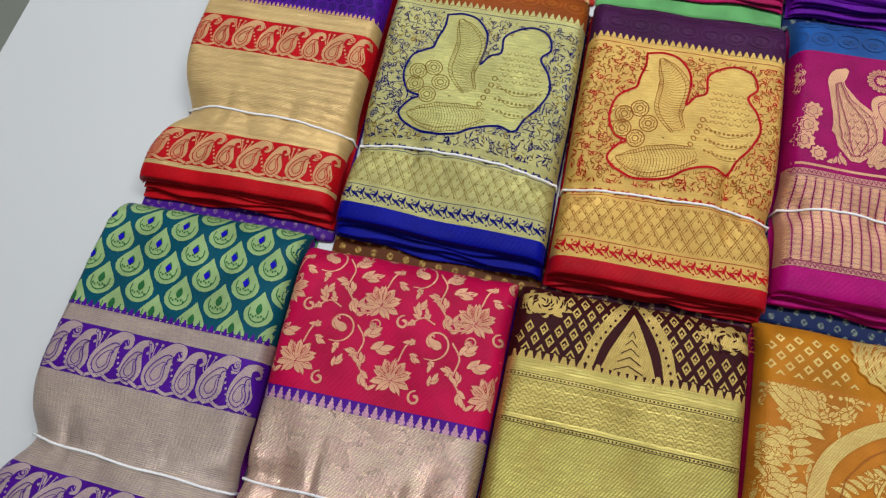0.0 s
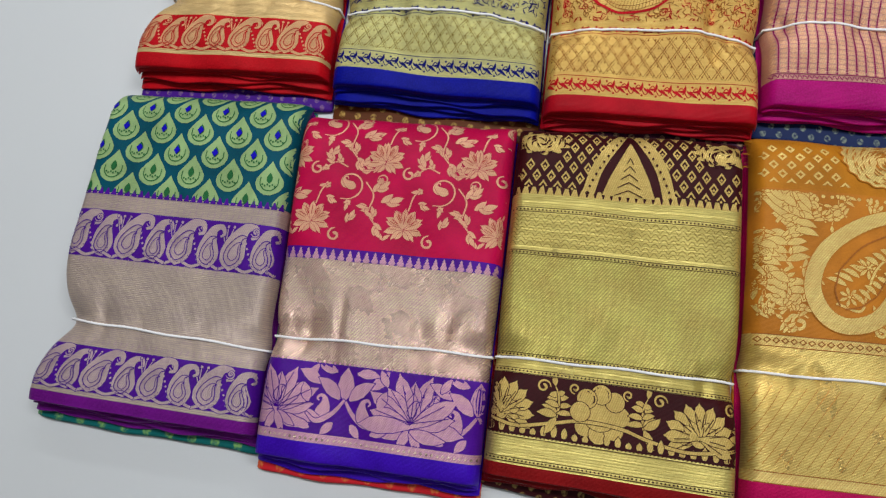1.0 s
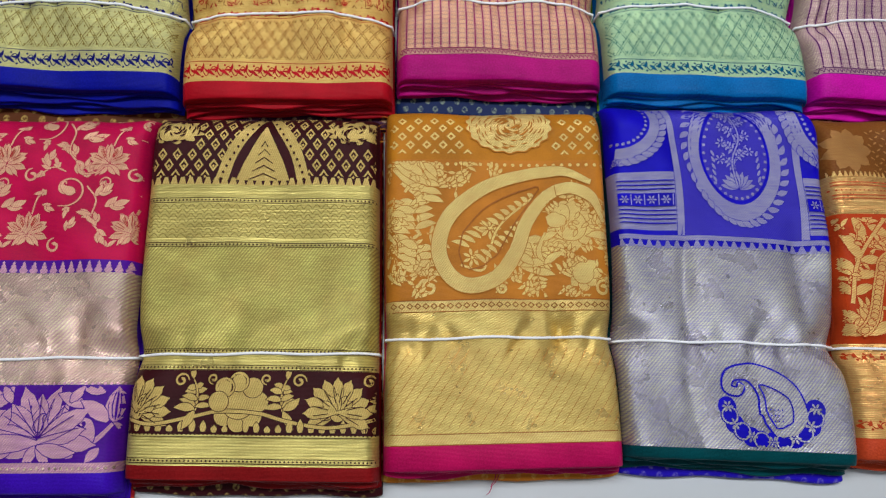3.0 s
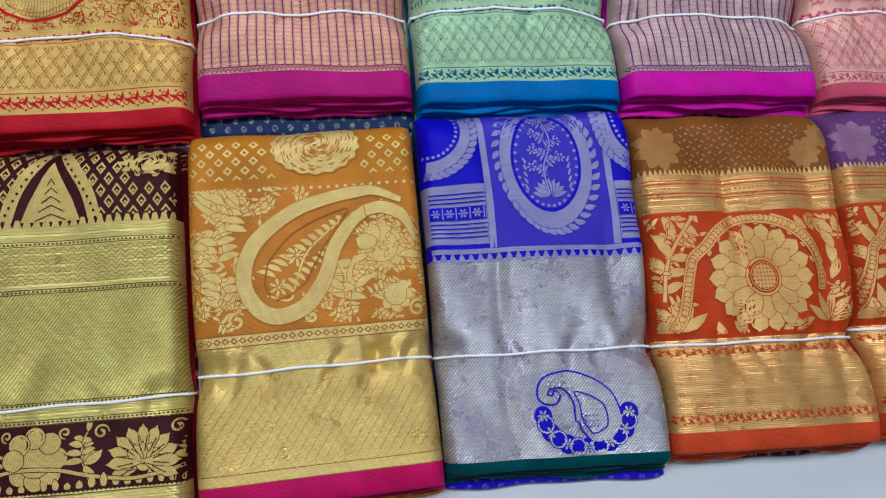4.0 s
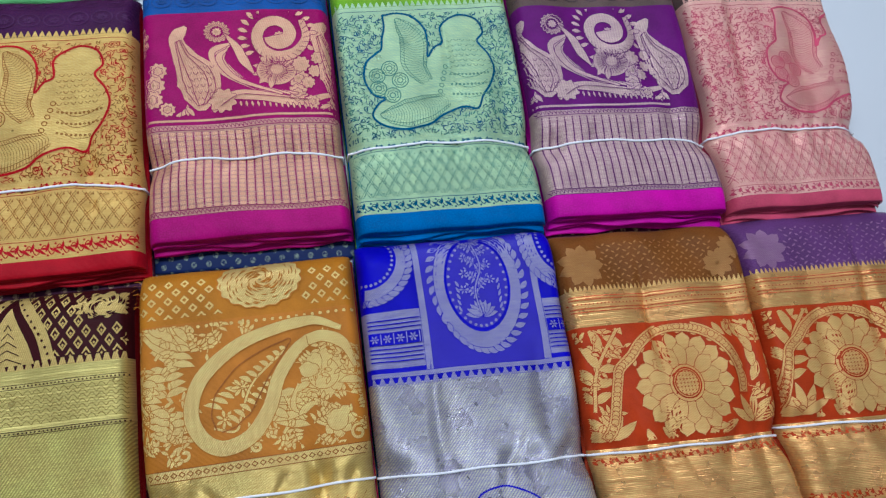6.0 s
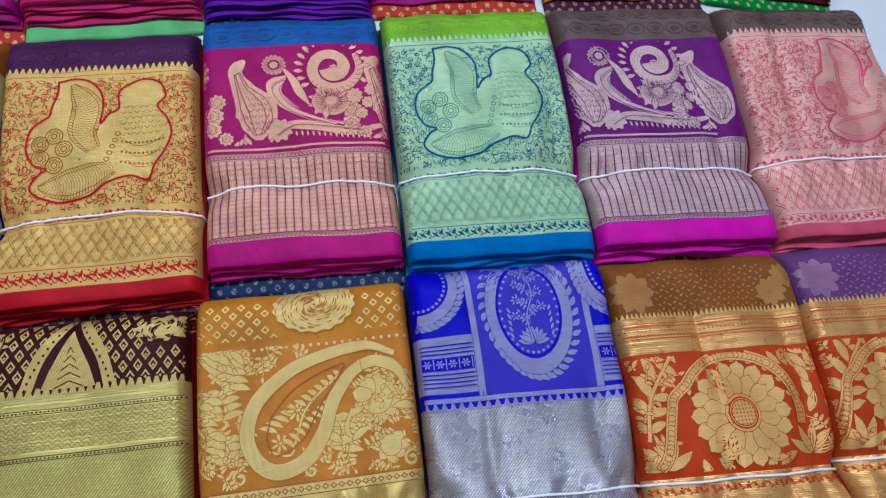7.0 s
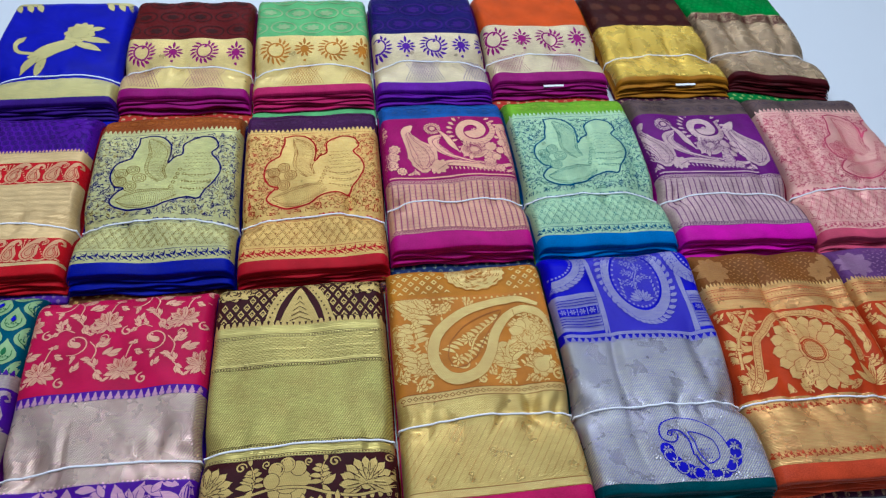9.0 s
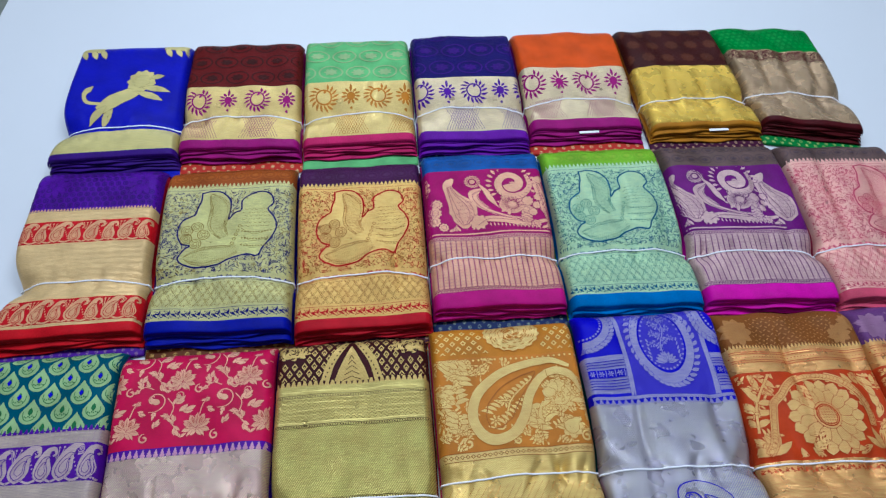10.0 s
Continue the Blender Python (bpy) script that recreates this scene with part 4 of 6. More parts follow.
def sunflower_panel(cl, v0, v1, thread, line, centre):
    """A large many-petalled flower under an arch, with leafy corners."""
    tall, W = v1 - v0, cl.W
    c = (centre * W, v0 + tall * 0.46)
    w, d = Weave((v0, v1), 0.0008), Weave((v0, v1))
    for i in range(6):
        w.petal((c[0] + 0.06 * math.cos(i), c[1] - 0.05), 200 + 28 * i, 0.03, 0.011, 0.2)
    d.disc(c, 0.0195, inner=0.9)
    d.disc(c, 0.0165, inner=0.92)
    for i in range(7):
        for k in range(7):
            if math.hypot(i - 3, k - 3) < 3.4:
                d.disc((c[0] + (i - 3) * 0.0046, c[1] + (k - 3) * 0.0046), 0.0012, n=4)
    w.level = 0.0005
    arch = [(c[0] + 0.078 * math.cos(radians(a)) * (1.12 if a > 150 else 1), c[1] + 0.076 * math.sin(radians(a)) - 0.004) for a in range(-10, 181, 12)]
    arch += [(c[0] - 0.1, v0 + 0.026), (c[0] - 0.112, v0 + 0.006)]
    w.stroke(arch, 0.013)
    w.level = 0.0
    line_of = spline(arch, 0.006)
    for x, y in line_of[1:-1]:
        w.level = 0.001
        w.disc((x, y), 0.0043, 0.0038)
    w.level = 0.0
    for k in range(6):
        p = (0.012 + 0.006 * k, v0 + 0.05 + 0.02 * k)
        w.petal(p, 130 - 12 * k, 0.034, 0.013, 0.3)
        w.petal(p, 40 - 14 * k, 0.026, 0.011, -0.3)
    w.stroke([(0.01, v0 + 0.04), (0.022, v0 + 0.09), (0.06, v0 + 0.146)], 0.004)
    for a in (20, 55, 90, 125, 160):
        w.petal((0.024, v0 + 0.006), a, 0.04, 0.013, 0.15)
        w.petal((c[0] + 0.086, v0 + 0.012), a, 0.036, 0.012, -0.15)
    for k in range(5):
        w.petal((W - 0.03 + 0.003 * k, v0 + 0.06 + 0.018 * k), 60 + 20 * k, 0.028, 0.011, 0.3)
        w.petal((c[0] + 0.05 + 0.014 * k, v1 - 0.004), -60 - 10 * k, 0.022, 0.009, 0.2)
    r = random.Random(int(centre * 100))
    for i in range(10):
        for j in range(6):
            u, v = (i + r.uniform(0.3, 0.7)) * W / 10, v0 + (j + r.uniform(0.3, 0.7)) * tall / 6
            if math.hypot(u - c[0], v - c[1]) > 0.096:
                w.begin()
                w.sprig((u, v), r.uniform(20, 160), 0.024, r.choice((-0.5, 0.5)))
    w.begin()
    for k in range(9):
        a = 20 + 17 * k
        w.petal((c[0] + 0.067 * math.cos(radians(a)), c[1] + 0.064 * math.sin(radians(a))), a - 60, 0.011, 0.006)
    w.begin()
    for ring, (r0, r1, n, wd) in enumerate(((0.034, 0.065, 18, 0.0205), (0.0185, 0.05, 14, 0.0195))):
        w.level = 0.0007 + 0.0005 * ring
        for i in range(n):
            a = 360 * (i + 0.5 * ring) / n
            w.petal((c[0] + r0 * math.cos(radians(a)), c[1] + r0 * math.sin(radians(a))), a, r1 - r0, wd, 0, 0.66)
    w.level = 0.0017
    w.disc(c, 0.0225)
    cl.sew("sunflower_motif", w, thread, ground=line)
    cl.sew("flower_line", d, line, 0.0031, kind="stuff")


def crest_border(cl, v0, v1, colour, phase, count=4):
    """Buds and rings of petals by turns."""
    w = Weave((v0, v1))
    tall = v1 - v0
    p = cl.W / count
    for i in range(-1, count + 1):
        u, v = (i + phase) * p, (v0 + v1) / 2
        w.begin()
        if i % 2:
            for j in range(11):
                a = 360 * j / 11 + 90
                q = (u + tall * 0.1 * math.cos(radians(a)), v + tall * 0.14 * math.sin(radians(a)))
                w.petal(q, a, tall * (0.3 if j == 0 else 0.17), 0.0062, 0, 0.5)
            w.disc((u, v - tall * 0.02), tall * 0.11, tall * 0.15)
            w.disc((u, v - tall * 0.4), 0.0036, lobes=3, deep=0.3)
        else:
            for j in range(15):
                a = 62 - 304 * j / 14
                q = (u + tall * 0.22 * math.cos(radians(a)), v + tall * 0.27 * math.sin(radians(a)))
                w.petal(q, a + 20, tall * 0.2, 0.0058, 0.2)
            w.disc((u, v), tall * 0.22, tall * 0.27, inner=0.8)
            w.petal((u, v + tall * 0.12), 60, tall * 0.14, 0.006)
    cl.sew("crest_motif", w, colour)


def crest_saree(label, corners, lane, body, under, side, gold, ink, phase, vs, tie, creases=(), motif=True):
    """A back-row saree: plain silk, a gold border with crests, a hatched strip and a coloured edge."""
    body_end, border_end, edge = vs
    cl = Cloth(label, corners, lane, 0.053, tie, side, under, creases, wave=1.3, jut=0.026)
    cl.band("body_panel", body_end, cl.L, body)
    cl.band("zari_border", border_end, body_end, gold)
    cl.band("zari_strip", edge, border_end, gold)
    cl.band("edge_band", 0.0, edge, side)
    if motif:
        crest_border(cl, border_end + 0.004, body_end - 0.003, ink, phase)
        w = Weave((edge + 0.002, border_end + 0.004))
        for i in range(cl.rng.choice((0, 1)), 4, 2):
            a = i * cl.W / 4
            for k in range(11):
                w.stroke([(a + k * 0.0056, edge), (a + k * 0.0056 + 0.03, border_end + 0.006)], 0.0008, 0.004)
                w.stroke([(a + k * 0.0056 + 0.03, edge), (a + k * 0.0056, border_end + 0.006)], 0.0008, 0.004)
        cl.sew("hatch_motif", w, ink, kind="stuff")
    return cl


def damask(cl, v0, v1, material, step, kind=0):
    """Self-coloured medallions and scales woven into the plain silk."""
    w = Weave((v0, v1))
    for j in range(int((v1 - v0) / step) + 1):
        for i in range(int(cl.W / step) + 2):
            c = ((i + 0.5 * (j % 2)) * step, v0 + (j + 0.5) * step * 0.9)
            if step > 0.03:
                w.begin()
            if kind == 0:
                w.disc(c, step * 0.46, step * 0.34, inner=0.86)
                w.disc(c, step * 0.26, step * 0.18, lobes=7, deep=0.3)
            elif kind == 1:
                w.disc(c, step * 0.36, step * 0.3, lobes=9, deep=0.2)
            elif kind == 2:
                w.disc(c, step * 0.4, step * 0.4, inner=0.68)
                w.disc(c, step * 0.16)
            else:
                w.diamond(c, step * 0.34, step * 0.4, 0.45)
                w.diamond(c, step * 0.1)
    cl.sew("damask_motif", w, material, 0.0011)


def quad(xl, xr, fl, fr, bl, br, xlb=None, xrb=None):
    return ((xl + 0.0024, fl), (xr - 0.0024, fr), ((xl if xlb is None else xlb) + 0.0024, bl + 0.011), ((xr if xrb is None else xrb) - 0.0024, br + 0.011))


# front row
def emerald_paisley_saree():
    cl = Cloth("teal green and lilac-gold silk saree with purple paisley borders", quad(-0.576, -0.288, 0.078, 0.07, 0.468, 0.472, -0.547, -0.289), 1, 0.052, 0.097,
               "plum_silk", "teal_figured", waist=(0.02, 0.004), wave=0.8, jut=0.02)
    cl.warp = [(-0.01, -0.01), (0.014, 0.013), (0.078, 0.071), (0.188, 0.177), (0.269, 0.259), (cl.L, cl.L), (cl.L + 0.2, cl.L + 0.2)]
    cl.band("body_panel", 0.269, cl.L, "teal_silk")
    cl.band("zari_band", 0.247, 0.269, "antique_zari")
    cl.band("purple_border", 0.188, 0.247, "violet_silk")
    cl.band("zari_band", 0.078, 0.188, "antique_zari")
    cl.band("purple_border", 0.02, 0.078, "violet_silk")
    cl.band("zari_band", 0.014, 0.02, "antique_zari")
    cl.band("edge_band", 0.0, 0.014, "plum_silk")
    eye, ring, gem = Weave((0.269, 0.5)), Weave((0.269, 0.5)), Weave((0.269, 0.5))
    for j in range(-1, 6):
        for i in range(-1, 6):
            c = ((i + 0.5 * (j % 2)) * 0.0545 + 0.012, 0.272 + j * 0.026)
            for w in (eye, ring, gem):
                w.begin()
            eye.stroke([(c[0], c[1] - 0.0155), (c[0], c[1]), (c[0], c[1] + 0.024)],
                       [(0, 0.008), (0.06, 0.02), (0.15, 0.0305), (0.3, 0.037), (0.45, 0.036), (0.65, 0.024), (0.85, 0.009), (1, 0.0006)], 0.0014)
            ring.stroke([(c[0] + 0.0125 * math.sin(a), c[1] + 0.001 - 0.0115 * math.cos(a)) for a in (-1.9, -1.2, -0.4, 0.4, 1.2, 1.9)], 0.0011, 0.0016)
            for k in range(6):
                ring.disc((c[0] - 0.0085 + 0.0034 * k, c[1] - 0.0035 - 0.0015 * (k % 2)), 0.0013, n=5)
            ring.petal((c[0], c[1] - 0.002), 90, 0.0125, 0.0085)
            if j > 1:
                gem.diamond((c[0], c[1] + 0.003), 0.0046, 0.0052)
    cl.sew("eye_motif", eye, "green_thread")
    cl.sew("eye_ring", ring, "moss_thread", 0.0016)
    cl.sew("eye_gem", gem, "royal_silk", 0.0023)
    paisley_strip(cl, 0.19, 0.245, 4, "antique_motif", "violet_silk")
    paisley_strip(cl, 0.021, 0.076, 4, "antique_motif", "violet_silk")
    w = Weave()
    for v in (0.184, 0.252, 0.262, 0.084):
        for i in range(34):
            w.petal((i * cl.W / 34, v - 0.003), 60, 0.0075, 0.003, 0.4)
    cl.sew("trim_motif", w, "antique_motif", kind="stuff")
    w = Weave()
    w.teeth(0, cl.W, 0.2665, 0.009, 0.008)
    cl.sew("tooth_motif", w, "violet_silk", 0.0011, kind="stuff")


def rose_lotus_saree():
    cl = Cloth("crimson pink silk saree with gold vines and a purple lotus border", quad(-0.289, -0.027, 0.052, 0.05, 0.455, 0.459, -0.291, -0.024), 2, 0.053, 0.135,
               "blue_violet_silk", "scarlet_figured", [(0.32, 0.16, 0.04, 0.004, 0.035, 0.003), (0.72, 0.15, 0.5, 0.012, 0.03, 0.004), (0.55, 0.18, -0.5, 0.02, 0.035, 0.003)], wave=2.8, jut=0.02)
    cl.band("body_panel", 0.24, cl.L, "rose_silk")
    cl.band("purple_border", 0.226, 0.24, "violet_silk")
    cl.band("zari_band", 0.108, 0.226, "rose_zari", label="shiny rose-gold twill")
    cl.band("purple_border", 0.03, 0.108, "violet_silk")
    cl.band("zari_band", 0.02, 0.03, "lotus_motif")
    cl.band("edge_band", 0.0, 0.02, "blue_violet_silk")
    sprig_panel(cl, 0.242, cl.L, "rose_motif")
    w = Weave()
    for i in range(26):
        u = (i + 0.5) * cl.W / 26
        w.disc((u, 0.2285), 0.0042, 0.0032)
        w.disc((u, 0.2325), 0.0026)
        w.petal((u, 0.2335), 90, 0.005, 0.003)
    w.row(0, cl.W, 0.109, 0.006, 0.0016)
    cl.sew("tooth_motif", w, "lotus_motif", kind="stuff")
    w = Weave((0.03, 0.107), 0.0009)
    for u, s in ((0.025, 1), (0.178, 1.12), (0.32, 1)):
        w.begin()
        w.lotus((u, 0.05), 0.056 * s, 11, 180)
        w.petal((u, 0.052), 90, 0.034, 0.019)
        w.petal((u + 0.03, 0.09), 60, 0.02, 0.009)
        w.petal((u - 0.03, 0.09), 120, 0.02, 0.009)
        for a in (-20, -160):
            w.petal((u, 0.046), a, 0.04, 0.014, 0.2 if a > -90 else -0.2)
    for u in (0.1, 0.25):
        w.begin()
        w.petal((u, 0.07), 90, 0.036, 0.02)
        w.petal((u - 0.006, 0.07), 130, 0.034, 0.015, 0.2)
        w.petal((u + 0.006, 0.07), 50, 0.034, 0.015, -0.2)
        for s in (1, -1):
            w.stroke([(u, 0.07), (u + s * 0.012, 0.054), (u + s * 0.028, 0.044), (u + s * 0.04, 0.052)], [(0, .003), (.6, .006), (1, .002)])
            w.paisley((u + s * 0.022, 0.058), 0.028, 20 * s, s < 0)
            w.petal((u + s * 0.03, 0.085), 90 - 50 * s, 0.028, 0.013, 0.2)
            w.petal((u + s * 0.01, 0.044), -90 + 40 * s, 0.018, 0.01)
            w.petal((u + s * 0.034, 0.036), 90 - 70 * s, 0.022, 0.01)
            w.petal((u + s * 0.012, 0.1), 90 - 80 * s, 0.026, 0.011, -0.2)
            w.petal((u + s * 0.04, 0.064), 90 - 20 * s, 0.022, 0.011)
    cl.sew("lotus_motif", w, "lotus_motif", ground="violet_silk")
    d = Weave((0.03, 0.107))
    for u in (0.025, 0.178):
        for i in range(-4, 5):
            a = 90 + 19 * i
            d.stroke([(u, 0.054), (u + 0.042 * math.cos(radians(a)), 0.054 + 0.042 * math.sin(radians(a)))], 0.0009)
        d.paisley((u, 0.07), 0.022, 0, share=0.9, outline=0.001)
    cl.sew("lotus_line", d, "violet_silk", 0.0018, kind="stuff")
    w = Weave()
    w.row(0, cl.W, 0.0245, 0.006, 0.0017)
    cl.sew("bead_line", w, "rose_zari", 0.0014, kind="stuff")


def maroon_gold_saree():
    cl = Cloth("dark maroon silk saree with wide yellow-gold zari bands", quad(-0.028, 0.241, 0.064, 0.056, 0.459, 0.46, -0.024, 0.239), 3, 0.054, 0.129,
               "brick_silk", "maroon_figured", [(0.4, 0.16, 0.6, 0.02, 0.03, 0.0025)], wave=1.0, jut=0.016)
    cl.warp = [(-0.01, -0.01), (0.134, 0.132), (0.264, 0.247), (0.334, 0.317), (cl.L, cl.L), (cl.L + 0.2, cl.L + 0.2)]
    cl.band("body_panel", 0.334, cl.L, "maroon_silk")
    cl.band("zari_band", 0.314, 0.334, "gold_stripe")
    cl.band("zari_band", 0.264, 0.314, "gold_stripe")
    cl.band("zari_band", 0.134, 0.264, "gold_zari", label="wide gold twill band")
    cl.band("zari_band", 0.113, 0.134, "gold_stripe")
    cl.band("flower_border", 0.046, 0.113, "maroon_silk")
    cl.band("zari_band", 0.014, 0.046, "gold_stripe")
    cl.band("edge_band", 0.0, 0.014, "brick_silk")
    w, d = Weave((0.337, 0.5)), Weave((0.337, 0.5))
    mid = cl.W * 0.5
    for j in range(8):
        for i in range(-1, 17):
            c = ((i + 0.5 * (j % 2)) * 0.0168, 0.342 + j * 0.0105)
            reach = 0.05 * max(0, 1 - (c[1] - 0.335) / 0.085) + 0.006
            if abs(c[0] - mid) < reach or (c[1] > 0.372 and min(c[0], cl.W - c[0]) < 0.052):
                continue
            w.diamond(c, 0.0054, 0.0064, 0.58)
            w.diamond((c[0], c[1] - 0.001), 0.0016)
    for s in (-1, 1):
        w.stroke([(mid + s * 0.047, 0.336), (mid + s * 0.034, 0.37), (mid, 0.414)], [(0, .014), (.7, .012), (1, .006)])
        for k in range(12):
            t = k / 11
            d.disc((mid + s * 0.047 * (1 - t ** 1.3), 0.339 + 0.071 * t), 0.0016, n=5)
        w.disc((mid + s * 0.105, 0.388), 0.036, 0.015, lobes=11, deep=0.25)
        for k in range(5):
            d.stroke([(mid, 0.345 + 0.008 * k), (mid + s * (0.016 - 0.003 * k), 0.339 + 0.008 * k)], 0.0009)
    w.stroke([(mid, 0.336), (mid, 0.36), (mid, 0.394)], [(0, .062), (.35, .045), (.75, .018), (1, .001)])
    r = random.Random(5)
    for s in (-1, 1):
        for k in range(40):
            a, q = r.uniform(0, 360), r.uniform(0.1, 0.9)
            d.petal((mid + s * 0.105 + 0.034 * q * math.cos(radians(a)), 0.388 + 0.014 * q * math.sin(radians(a))), a + 70, 0.006, 0.0019, 0.4)
    cl.sew("diamond_motif", w, "gold_motif")
    cl.sew("arch_line", d, "maroon_silk", 0.0018, kind="stuff")
    w = Weave()
    w.teeth(0, cl.W, 0.3335, 0.0092, 0.007, 0.2)
    cl.sew("tooth_motif", w, "gold_motif", kind="stuff")
    bead_lines(cl, (0.315, 0.264, 0.134, 0.116, 0.046, 0.019), "maroon_silk")
    w = Weave()
    for i in range(27):
        for k in range(7):
            u = i * 0.01
            w.stroke([(u, 0.272 + 0.0055 * k), (u + 0.005, 0.277 + 0.0055 * k), (u + 0.01, 0.272 + 0.0055 * k)], 0.0006)
    cl.sew("chevron_motif", w, "gold_line", 0.0012, kind="stuff")
    w = Weave((0.047, 0.113), 0.0008)
    for u in (0.012, 0.222):
        w.begin()
        for i in range(11):
            a = 90 + 230 * (i / 10 - 0.5)
            w.petal((u, 0.07), a, 0.037, 0.0125, 0, 0.7)
        for i in range(9):
            w.petal((u, 0.068), 90 + 200 * (i / 8 - 0.5), 0.021, 0.008, 0, 0.7)
        w.disc((u, 0.068), 0.008)
    w.begin()
    for i in range(8):
        a = 360 * i / 8
        w.disc((0.118 + 0.021 * math.cos(radians(a)), 0.08 + 0.021 * math.sin(radians(a))), 0.0105)
    w.disc((0.118, 0.08), 0.018)
    for u, s in ((0.072, 1), (0.165, -1), (0.272, 1)):
        w.begin()
        w.sprig((u, 0.07), 90 - 15 * s, 0.034, 0.5 * s, 4)
        w.petal((u, 0.07), -90 - 30 * s, 0.022, 0.009)
        w.petal((u, 0.072), 90 + 70 * s, 0.02, 0.009, 0.3)
        w.scroll((u - s * 0.016, 0.102), 0.008, 0, 1.3, 0.0022)
        w.scroll((u + s * 0.018, 0.104), 0.006, 90, 1.2, 0.002, True)
    w.begin()
    w.stroke([(0, 0.062), (0.03, 0.056), (0.07, 0.064), (0.1, 0.07), (0.14, 0.068), (0.17, 0.06), (0.21, 0.054), (0.25, 0.06), (0.27, 0.066)], 0.0034)
    for i in range(24):
        w.petal((i * 0.0112 + 0.004, 0.047), 90, 0.012 + 0.004 * math.sin(i * 1.3), 0.0068, 0, 0.5)
    cl.sew("flower_motif", w, "gold_motif", ground="maroon_silk")
    d = Weave((0.047, 0.113))
    for u in (0.012, 0.222):
        for i in range(12):
            a = 90 + 240 * (i / 11 - 0.5)
            d.stroke([(u + 0.01 * math.cos(radians(a)), 0.07 + 0.01 * math.sin(radians(a))), (u + 0.026 * math.cos(radians(a)), 0.07 + 0.026 * math.sin(radians(a)))], 0.0009)
    cl.sew("flower_line", d, "maroon_silk", 0.0018, kind="stuff")


def amber_paisley_saree():
    cl = Cloth("orange and gold silk saree with large paisley and pink edge", quad(0.242, 0.504, 0.066, 0.068, 0.469, 0.468, 0.243, 0.501), 4, 0.055, 0.137,
               "fuchsia_silk", "ochre_figured", [(0.56, 0.13, 0.55, 0.006, 0.02, 0.004), (0.76, 0.14, -0.2, 0.01, 0.03, 0.0045), (0.28, 0.14, -0.5, 0.006, 0.012, 0.003), (0.9, 0.14, 0.4, 0.006, 0.018, 0.003),
                                                     (0.72, 0.26, 0.05, 0.012, 0.09, 0.0018)], wave=1.6, jut=0.012)
    cl.band("body_panel", 0.34, cl.L, "ochre_silk")
    cl.band("paisley_panel", 0.178, 0.34, "rust_silk")
    cl.band("trim_band", 0.166, 0.178, "amber_motif")
    cl.band("zari_band", 0.036, 0.166, "amber_zari")
    cl.band("trim_band", 0.025, 0.036, "amber_motif")
    cl.band("edge_band", 0.0, 0.025, "fuchsia_silk")
    w = Weave((0.342, 0.5))
    for j in range(5):
        for i in range(-1, 15):
            c = ((i + 0.5 * (j % 2)) * 0.019, 0.347 + j * 0.0105)
            if (c[0] - 0.145) ** 2 + (c[1] - 0.375) ** 2 < 0.056 ** 2:
                continue
            w.diamond(c, 0.0055, 0.0055, 0.45)
    w.disc((0.145, 0.385), 0.053, 0.037, lobes=18, deep=0.06)
    cl.sew("diamond_motif", w, "amber_motif")
    d = Weave((0.342, 0.5))
    r = random.Random(3)
    for i in range(120):
        a, q = r.uniform(0, 360), r.uniform(0.1, 1)
        d.petal((0.145 + 0.046 * q * math.cos(radians(a)), 0.385 + 0.031 * q * math.sin(radians(a))), a + 60, 0.0075, 0.0014, 0.5)
    d.disc((0.145, 0.385), 0.0535, 0.0375, lobes=18, deep=0.06, inner=0.96)
    cl.sew("medallion_line", d, "rust_silk", 0.0018, kind="stuff")
    # the paisley: a thick rim, an inner drop, sprigs
    w, d = Weave((0.18, 0.338), 0.0008), Weave((0.18, 0.338))
    rim = [(0.237, 0.313), (0.203, 0.3265), (0.158, 0.321), (0.112, 0.305), (0.073, 0.273), (0.06, 0.2355), (0.071, 0.206), (0.094, 0.193), (0.124, 0.202), (0.146, 0.23), (0.16, 0.265), (0.181, 0.293), (0.198, 0.305)]
    drop = Weave()
    left, right = drop.stroke([(0.09, 0.212), (0.107, 0.241), (0.132, 0.273), (0.177, 0.308)], [(0, .006), (.08, .03), (.25, .046), (.5, .04), (.8, .02), (1, .002)])
    d.stroke(np.vstack([left, right[::-1], left[:1]])[::3], 0.0016)
    for c, rr, n in (((0.097, 0.224), 0.011, 7), ((0.118, 0.258), 0.013, 8)):
        w.begin()
        w.flower(c, rr, n)
    for i in range(12):
        w.begin()
        a = i / 11
        p = (0.094 + 0.075 * a, 0.236 + 0.058 * a)
        w.petal(p, 140 - 20 * a, 0.02 - 0.012 * a, 0.006, 0.4)
        w.petal((p[0] + 0.006, p[1] - 0.008), -20 + 20 * a, 0.016 - 0.01 * a, 0.0055, -0.4)
    w.begin()
    w.stroke([(0.084, 0.216), (0.108, 0.21), (0.116, 0.23), (0.13, 0.262), (0.168, 0.294)], 0.0025)
    # leafy ground on both sides
    for c, rr, n in (((0.211, 0.262), 0.03, 9), ((0.222, 0.207), 0.02, 8)):
        w.begin()
        w.flower(c, rr, n, rr * 0.62)
        w.disc(c, rr * 0.6, inner=0.3)
    r = random.Random(8)
    keep = spline(rim, 0.006)
    for i in range(13):
        for j in range(8):
            u, v = (i + r.uniform(0.2, 0.8)) * 0.0205, 0.182 + (j + r.uniform(0.2, 0.8)) * 0.0195
            near = np.min(np.hypot(keep[:, 0] - u, keep[:, 1] - v))
            if near < 0.014 or inside(keep, u, v):
                continue
            w.begin()
            w.sprig((u, v), r.uniform(0, 360), 0.021, r.choice((-0.6, 0.6)))
